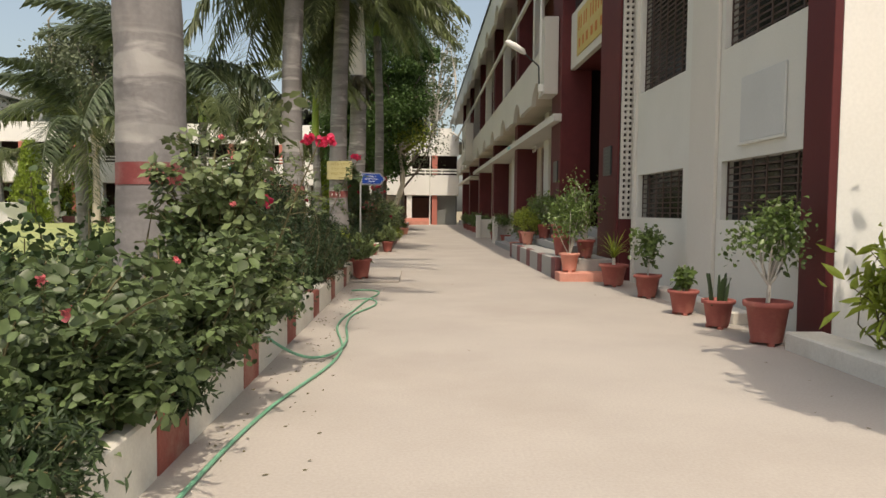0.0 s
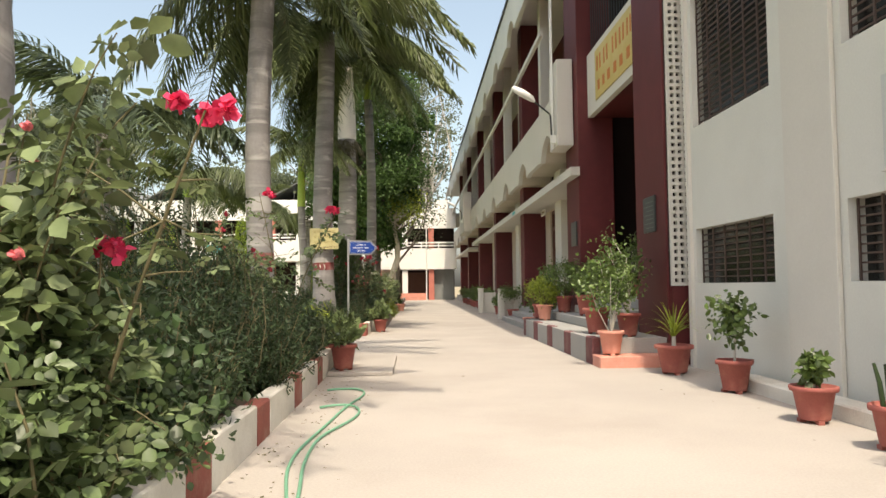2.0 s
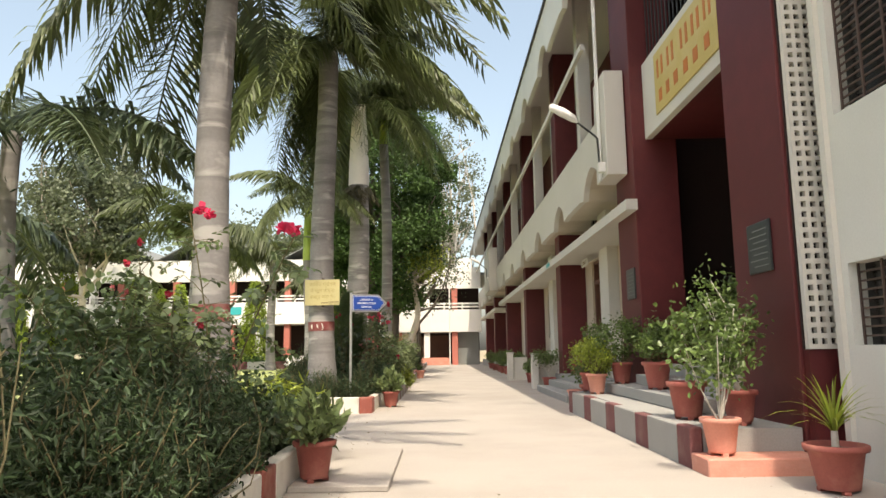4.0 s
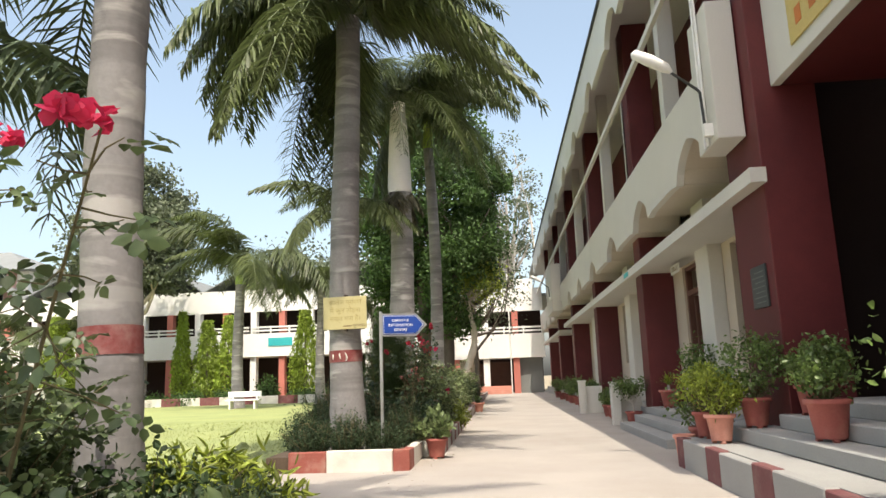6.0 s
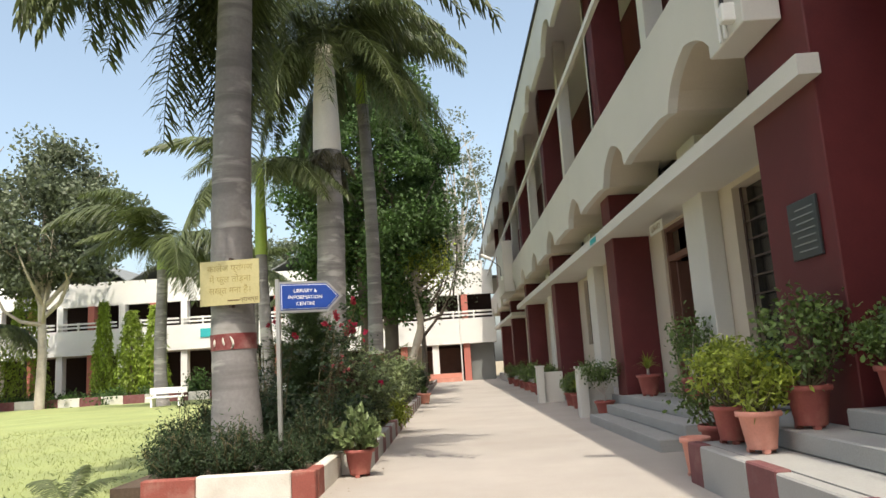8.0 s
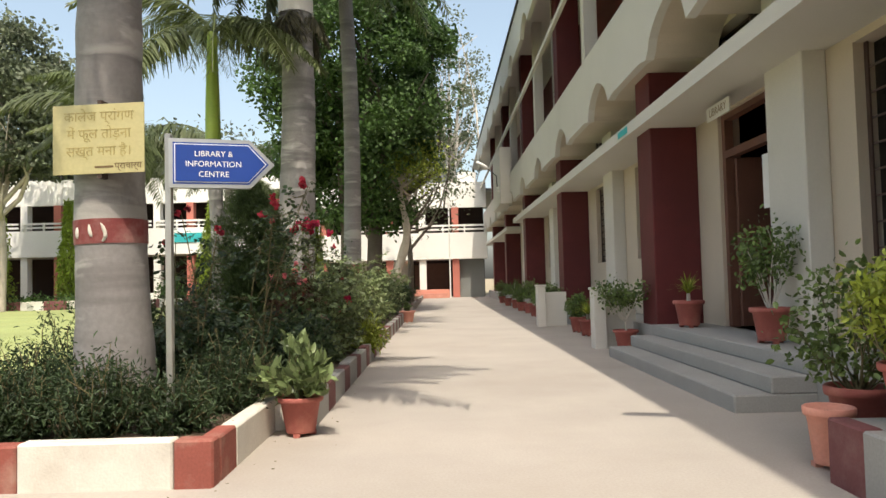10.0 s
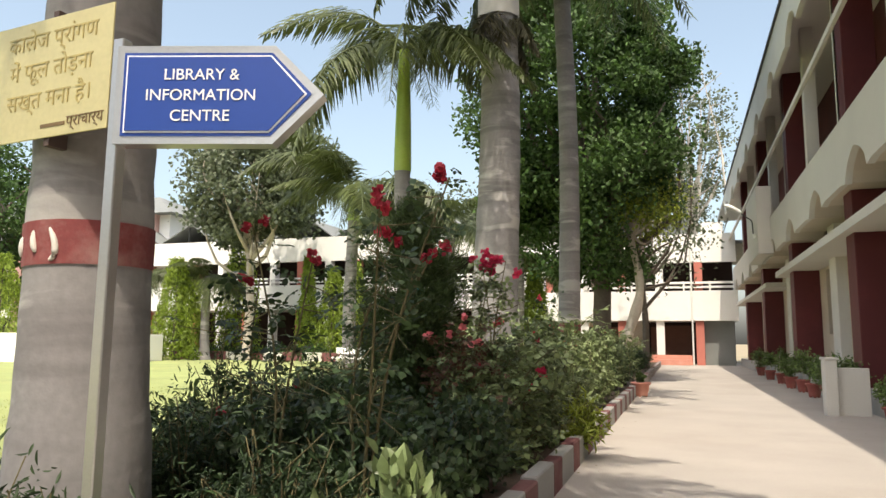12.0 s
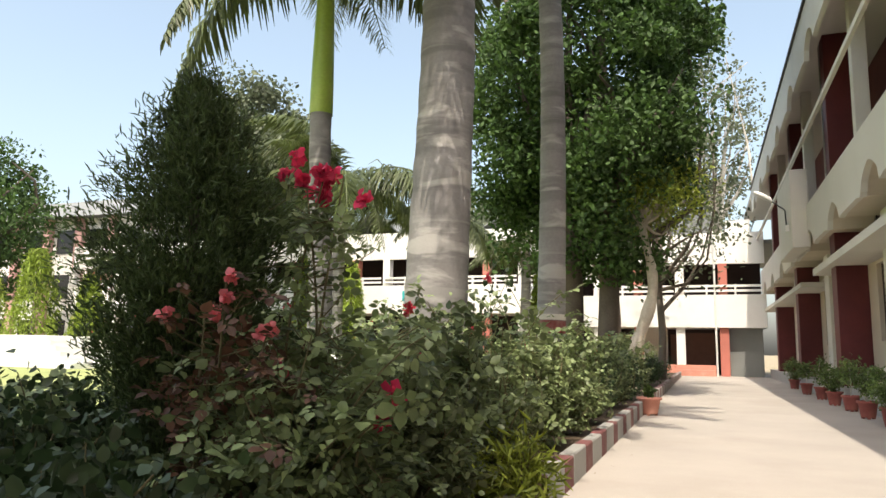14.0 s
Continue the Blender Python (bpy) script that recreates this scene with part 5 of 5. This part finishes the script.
        i = np.arange(5) * 2
        q = np.stack([i, i + 1, i + 3, i + 2], 1)
        f = np.concatenate([q + k * 12 for k in range(n)])
        place("foliage", arrays("foliage", v, f, M_CROTON), p)
        v, f = tube([(0, 0, top - 0.02), (0, 0, top + 0.14)], (0.03, 0.025), 8)
        place("stem", arrays("stem", v, f, M_PALESTEM), p)
    elif kind == "tall":        # slender forked stems under a loose rounded head
        k = 9
        ends = np.stack([g.normal(size=k) * ph * 0.13, g.normal(size=k) * ph * 0.13, top + ph * g.uniform(0.6, 1.0, k)], 1)
        root = np.array([[0.0, 0, top - 0.02]])
        v, f = merge(stems(np.repeat(root, k, 0), ends, 0.009, 0.004, g, 5, 0.05))
        place("stem", arrays("stem", v, f, M_PALESTEM), p)
        n = 900
        pick = g.integers(0, k, n)
        c = root + (ends[pick] - root) * g.uniform(0.55, 1.05, n)[:, None] + g.normal(size=(n, 3)) * ph * 0.085
        v, f = leaves(c, 0.06, g, 0.7, 0.35)
        place("foliage", arrays("foliage", v, f, M_FICUS), p)
    elif kind == "pale":        # broad upright pale leaves
        k = 16
        d = g.normal(size=(k, 3)); d[:, 2] = np.abs(d[:, 2]) + 0.5; d /= np.linalg.norm(d, axis=1)[:, None]
        ends = np.array([0, 0, top]) + d * ph * g.uniform(0.7, 1.0, k)[:, None] * np.array([0.75, 0.75, 1.0])
        v, f = merge(stems(np.repeat(np.array([[0, 0, top - 0.02]]), k, 0), ends, 0.008, 0.004, g, 4, 0.08))
        place("stem", arrays("stem", v, f, M_STEM), p)
        n = 520
        pick = g.integers(0, k, n)
        c = np.array([0, 0, top]) + (ends[pick] - np.array([0, 0, top])) * g.uniform(0.3, 1.0, n)[:, None] + g.normal(size=(n, 3)) * 0.03
        v, f = leaves(c, 0.105, g, 0.62, -0.5, outward=d[pick] * 1.2)
        place("foliage", arrays("foliage", v, f, M_PALELEAF), p)
    elif kind != "none":        # rounded leafy shrub: "shrub", "croton"
        material2 = M_CROTON if kind == "croton" else M_FICUS
        k = 22
        d = g.normal(size=(k, 3)); d /= np.linalg.norm(d, axis=1)[:, None]
        ends = np.array([0, 0, top + ph * 0.55]) + d * np.array([ph * 0.42, ph * 0.42, ph * 0.4]) * g.uniform(0.7, 1.05, k)[:, None]
        v, f = merge(stems(np.repeat(np.array([[0, 0, top - 0.02]]), k, 0), ends, 0.009, 0.003, g, 4, 0.1))
        place("stem", arrays("stem", v, f, M_STEM), p)
        n = 1500
        c = ends[g.integers(0, k, n)] * 0.94 + np.array([0, 0, 0.03]) + g.normal(size=(n, 3)) * ph * 0.1
        v, f = leaves(c, 0.05 if kind == "shrub" else 0.06, g, 0.8 if kind == "shrub" else 0.5, 0.2)
        place("foliage", arrays("foliage", v, f, material2), p)
    return p


potted("tree", "round red clay pot with a pale-stemmed leafy plant", 3.02, 6.1, 0, 0.2, 0.37, 0.86, 1)
potted("cactus", "red clay pot with an upright cactus", 2.95, 6.98, 0, 0.16, 0.27, 0.32, 2)
potted("slim", "red clay pot with a small pale seedling", 2.95, 7.94, 0, 0.17, 0.26, 0.25, 3)
potted("slim", "six-sided red pot with a slim leafy shrub", 3.04, 9.5, 0, 0.19, 0.3, 0.62, 4, 6)
potted("blades", "wide dark red pot with arching strap leaves", 2.98, 11.0, 0, 0.22, 0.33, 0.6, 5)
potted("tall", "pink clay pot with a tall leafy sapling on the low step", 2.46, 11.9, 0.15, 0.17, 0.3, 0.95, 6, material=M_TERRAPINK)
potted("tall", "red pot with a tall leafy sapling on the platform", 2.85, 12.4, 0.36, 0.17, 0.3, 1.15, 8)
potted("slim", "large red pot with a slim leafy plant on the platform's edge", 2.56, 13.0, 0.36, 0.2, 0.36, 0.75, 10)
potted("tall", "red pot with a leafy plant on the entrance steps", 3.75, 14.4, 0.84, 0.19, 0.32, 0.8, 9)
potted("shrub", "large red pot with a spreading green shrub on the steps", 3.02, 15.5, 0.52, 0.2, 0.36, 0.62, 12)
potted("shrub", "red pot with a dense green shrub beside the pier", 3.38, 16.7, 0.68, 0.16, 0.3, 0.5, 11)
potted("croton", "pale red pot with a dense light green shrub", 2.56, 17.3, 0.36, 0.17, 0.3, 0.55, 13, 24, M_TERRAPINK)
potted("croton", "red pot with a yellow green bushy plant", 2.58, 17.95, 0.36, 0.16, 0.3, 0.62, 14)
potted("shrub", "red pot with a tall dark green shrub before the pier", 2.98, 17.3, 0.52, 0.18, 0.32, 0.8, 15)
potted("shrub", "red pot with a round clipped shrub at the platform's end", 2.75, 18.75, 0.0, 0.19, 0.42, 0.85, 16)
potted("none", "broken pale pink pot beside the platform", 2.42, 18.5, 0.0, 0.14, 0.34, 0.0, 22, material=M_TERRAPINK)
potted("tree", "red pot with a branching leafy plant by the white post", 3.0, 25.35, 0, 0.19, 0.3, 0.75, 17)
potted("shrub", "dark red pot with a low shrub behind the white post", 2.95, 26.5, 0, 0.18, 0.3, 0.45, 23)
potted("blades", "red pot with pale spiky leaves by the plinth", 3.0, 28.2, 0, 0.18, 0.3, 0.45, 18)
potted("shrub", "red pot with a dark shrub by the plinth", 3.0, 29.2, 0, 0.18, 0.3, 0.5, 19)
potted("blades", "red pot with spiky leaves beside the library door", 3.5, 23.9, 0.45, 0.2, 0.34, 0.42, 20)
potted("tall", "red pot with a leafy plant at the door's side", 3.5, 21.5, 0.45, 0.2, 0.34, 0.9, 21)
for i, (x, y) in enumerate(((3.0, 32.1), (3.0, 34.0), (2.95, 35.6), (3.0, 37.5), (2.95, 39.2), (3.0, 41.5), (2.95, 44), (3.0, 47.5))):
    potted(("slim", "shrub", "tall")[i % 3], "red clay pot with a leafy plant along the plinth", x, y, 0, 0.18, 0.3, 0.6 + 0.15 * (i % 2), 30 + i)
potted("pale", "red pot with a pale green leafy plant by the kerb", -1.08, 11.5, 0.05, 0.17, 0.3, 0.5, 50)
potted("pale", "terracotta pot with a broad pale-leaved plant by the kerb's corner", -1.02, 19.8, 0, 0.17, 0.28, 0.5, 51)
potted("slim", "pale clay pot standing by the kerb", -0.85, 34.2, 0, 0.22, 0.3, 0.2, 53, material=M_TERRAPINK)

# large-leaved shrub at the wing's corner
bush("shrub", "glossy large-leaved shrub at the wing's corner", "shrub", 3.72, 5.0, 0.1, 0.55, 1.35, M_CROTON, 0.17, 1500, 400, width=0.38, shoots=18, hollow=0.15)
tree("tree", "leafy tree beside the wing's corner", 3.9, 2.9, 4.7, 0.1, 1.35, 3.5, M_TREE, M_BARK, 401, 19000, 0.14, 10, clumps=80)

# ---- white posts before the plinth ----
for x, y in ((2.58, 25.75), (2.4, 31.1)):
    p = tag(empty("post", (x, y, 0)), "short whitewashed masonry post", "post", "white posts")
    part("shaft", boxes((0, 0.2, -0.1, 0.22, -0.05, 0.95), bevel=0.012), M_WALL, p)
    part("panel", boxes((0.202, 0.72, 0.06, 0.16, -0.05, 0.82), bevel=0.01), M_WALL, p, "low whitewashed wall piece")
    part("cap", boxes((-0.02, 0.22, -0.12, 0.24, 0.952, 1.0), bevel=0.01), M_WALL, p)

# ---- direction sign ----
sign = tag(empty("direction_sign", (-1.72, 18.98, 0.1)), "blue arrow sign reading library and information centre on a steel post", "sign")
post = boxes((-0.022, 0.022, -0.022, 0.022, 0, 2.12), bevel=0.004)
part("post", post, M_STEEL, sign, "square steel post")
ang = math.degrees(math.atan2(0.42, 0.6)) - 18
def arrow(s, y0, y1, tipx, x0, x1, zc, hh):
    bm = bmesh.new()
    pts = [(x0 + s, zc - hh + s), (x1 - s * 0.3, zc - hh + s), (tipx - s * 1.5, zc), (x1 - s * 0.3, zc + hh - s), (x0 + s, zc + hh - s)]
    a = [bm.verts.new((x, y0, z)) for x, z in pts]
    b = [bm.verts.new((x, y1, z)) for x, z in pts]
    bm.faces.new(a); bm.faces.new(b[::-1])
    for i in range(5):
        j = (i + 1) % 5
        bm.faces.new((a[j], a[i], b[i], b[j]))
    bmesh.ops.recalc_face_normals(bm, faces=bm.faces)
    return bm
turn = pose(0, 0, 0, 0, 0, ang)
part("frame", arrow(0.0, -0.03, 0.03, 0.695, 0.0, 0.53, 1.92, 0.168), M_STEEL, sign, "bright steel arrow frame", m=turn)
part("blue_panel", arrow(0.026, -0.034, -0.0305, 0.695, 0.0, 0.53, 1.92, 0.168), M_BLUE, sign, "blue enamel edge", m=turn)
part("white_line", arrow(0.036, -0.0362, -0.0342, 0.695, 0.0, 0.53, 1.92, 0.168), M_LETTER, sign, "white border line", m=turn)
blue = part("blue_face", arrow(0.042, -0.04, -0.0365, 0.695, 0.0, 0.53, 1.92, 0.168), M_BLUE, sign, "blue enamel face", m=turn)


def words(text, size, x, z, parent, material, name="lettering", m=None, align="CENTER", y=-0.042):
    cu = bpy.data.curves.new(name, "FONT")
    cu.body, cu.size, cu.align_x, cu.align_y, cu.extrude = text, size, align, "CENTER", 0.0008
    cu.materials.append(material)
    ob = new(name, cu)
    ob.parent = parent
    ob.matrix_basis = (m or Matrix.Identity(4)) @ pose(x, y, z, 90, 0, 0)
    return ob


for i, line in enumerate(("LIBRARY &", "INFORMATION", "CENTRE")):
    words(line, 0.054, 0.29, 1.983 - 0.07 * i, blue, M_LETTER)

# ---- notice plate on the palm ----
plate = tag(empty("notice_plate", (-2.31, 19.22, 2.0), -6), "yellow tin notice plate with brown lettering fixed to a palm", "sign")
tin = part("plate", boxes((-0.35, 0.34, 0, 0.008, 0, 0.5), bevel=0.002), M_BRASS, plate)
for z0, z1 in ((0.46, 0.53), (-0.03, 0.03)):
    part("bracket", boxes((-0.015, 0.015, 0.008, 0.09, z0, z1)), M_GRILLE, plate)
LINES = ("\u0915\u093e\u0932\u0947\u091c \u092a\u094d\u0930\u093e\u0902\u0917\u0923", "\u092e\u0947\u0902 \u092b\u0942\u0932 \u0924\u094b\u0921\u093c\u0928\u093e", "\u0938\u0916\u094d\u0924 \u092e\u0928\u093e \u0939\u0948\u0964")
for i, line in enumerate(LINES):
    words(line, 0.1, 0.0, 0.41 - 0.125 * i, tin, M_FADED, y=-0.002)
words("\u092a\u094d\u0930\u093e\u091a\u093e\u0930\u094d\u092f", 0.065, 0.22, 0.05, tin, M_DARKLETTER, y=-0.002)
part("small_print", boxes((-0.03, 0.11, -0.002, -0.0005, 0.04, 0.055)), M_DARKLETTER, tin)

# ---- lamps, pipes and boxes on the facade ----
def wall_lamp(x, y, z, s, label):
    l = tag(empty("street_lamp", (x, y, z)), label, "street lamp", "facade lamps")
    v, f = tube([(0, 0, 0), (-0.02, 0, 0.5), (-0.06, 0, 0.55), (-0.5 * s, 0.0, 0.85)], (0.02, 0.02, 0.02, 0.018), 8)
    place("arm", arrays("arm", v, f, M_BLACK), l)
    v, f = tube([(-0.42 * s, 0, 0.8), (-0.5 * s, 0, 0.87), (-0.75 * s, 0, 1.0), (-0.98 * s, 0, 1.1), (-1.02 * s, 0, 1.11)], (0.02, 0.07, 0.085, 0.065, 0.005), 10)
    place("lamp_head", arrays("lamp_head", v, f, M_LAMP, True), l, None, "pale oval lamp head")
    part("bracket", boxes((-0.03, 0.12, -0.05, 0.05, -0.12, 0.06), bevel=0.01), M_PIPE, l)
    return l
wall_lamp(2.84, 17.6, 4.3, 0.85, "wall-mounted street lamp on a bent black arm")
wall_lamp(2.55, 43.2, 4.9, 0.85, "wall-mounted street lamp on a bent black arm")
pipe = tag(empty("downpipe", (2.9, 17.75, 4.1)), "pair of white pipes down the end panel", "pipe")
for dx, dy in ((0, 0), (-0.005, 0.1)):
    v, f = tube([(dx, dy, 0), (dx, dy, 5.2)], (0.02, 0.02), 8)
    place("pipe", arrays("pipe", v, f, M_PIPE), pipe)
box1 = tag(part("name_board", boxes((3.085, 3.098, 25.2, 25.75, 3.42, 3.52), bevel=0.002), M_TEAL, None), "small green board on the ledge", "sign")
lib = tag(empty("library_board", (3.6, 22.9, 3.2)), "small board with the word library above the door", "sign")
part("board", boxes((0, 0.012, -0.35, 0.35, -0.08, 0.1), bevel=0.002), M_WALL, lib)
cu = words("LIBRARY", 0.14, 0, 0, lib, M_DARKLETTER)
cu.matrix_basis = pose(-0.002, 0, 0.01, 90, 0, -90)

# ---- garden hose ----
def smooth(points, n=160):
    """A soft line through a few ground points."""
    p = np.array(points, float)
    d = np.concatenate([[0], np.cumsum(np.linalg.norm(np.diff(p, axis=0), axis=1))])
    q = np.linspace(0, d[-1], n)
    c = np.stack([np.interp(q, d, p[:, k]) for k in range(3)], 1)
    for _ in range(3):
        pad = np.pad(c, ((6, 6), (0, 0)), "edge")
        c = np.stack([np.convolve(pad[:, k], np.ones(13) / 13, "valid") for k in range(3)], 1)
    return c


Z = 0.014
line = smooth([(-1.1, 1.2, Z), (-1.09, 2.7, Z), (-1.06, 3.4, Z), (-0.97, 4.3, Z), (-0.8, 4.9, Z), (-0.73, 5.5, Z), (-0.77, 6.1, Z), (-0.95, 6.6, Z), (-0.98, 7.2, Z), (-0.86, 8.1, Z), (-0.8, 9.2, Z),
               (-0.65, 9.6, Z), (-0.58, 10.05, Z), (-0.8, 10.3, Z), (-1.1, 10.2, Z), (-1.18, 9.85, Z)])
back = smooth([(-1.42, 5.0, 0.34), (-1.3, 5.1, 0.3), (-1.2, 5.3, 0.1), (-1.07, 5.25, Z), (-0.9, 5.2, Z), (-0.78, 5.5, 0.03), (-0.74, 6.0, 0.03), (-0.86, 6.9, Z), (-0.88, 7.7, Z), (-0.68, 8.3, Z), (-0.62, 8.8, Z),
               (-0.78, 9.15, 0.03), (-1.0, 9.0, Z), (-1.1, 8.85, Z)])
hose = tag(empty("garden_hose", (0, 0, 0)), "pale green garden hose lying in loops on the path", "hose")
v, f = merge([tube(line, 0.011, 8), tube(back, 0.011, 8)])
place("hose", arrays("hose", v, f, M_HOSE, True), hose)

# drain cover slab by the bed
tag(part("drain_slab", boxes((-1.25, -0.45, 11.25, 13.4, 0.0, 0.05), bevel=0.008), M_CONCRETE, None), "raised concrete drain slab beside the bed", "slab", kind="structure")

# ---- benches on the lawn ----
def bench(x, y):
    b = tag(empty("bench", (x, y, 0)), "white painted garden bench on the lawn", "bench", "garden benches")
    part("seat", boxes((-0.9, 0.9, -0.25, 0.25, 0.42, 0.5), bevel=0.01), M_FARWALL, b)
    part("backrest", boxes((-0.9, 0.9, 0.2, 0.28, 0.62, 0.9), bevel=0.01), M_FARWALL, b)
    for dx in (-0.7, 0.62):
        part("leg", boxes((dx, dx + 0.09, -0.22, 0.26, 0, 0.42)), M_FARWALL, b)
        part("back_post", boxes((dx, dx + 0.08, 0.2, 0.26, 0.5, 0.62)), M_FARWALL, b)
bench(-13.6, 45.5)
bench(-7.5, 44.0)

# ---- grass blades near the opening, and fallen leaves ----
g = np.random.default_rng(77)
n = 14000
c = np.stack([-3.35 - 9 * g.uniform(0, 1, n) ** 1.6, 8 + 24 * g.uniform(0, 1, n), np.full(n, 0.0)], 1)
v, f = leaves(c, 0.06, g, 0.12, -1.6)
v[:, 2] = np.maximum(v[:, 2], -0.01)
tag(place("grass", arrays("grass", v, f, M_BLADE)), "short green lawn grass blades", "grass", kind="stuff")
n = 520
c = np.stack([g.choice([-1.05, 2.6, 0.2], n, p=[0.93, 0.06, 0.01]) + g.normal(size=n) * 0.22, np.where(g.uniform(size=n) < 0.5, g.uniform(3, 12, n), g.uniform(1, 40, n)), np.full(n, 0.006)], 1)
v, f = leaves(c, 0.028, g, 0.8)
v[:, 2] = 0.004 + np.abs(v[:, 2] - 0.006) * 0.3
tag(place("litter", arrays("litter", v, f, M_STEM)), "dry fallen leaves on the path", "leaves", kind="stuff")
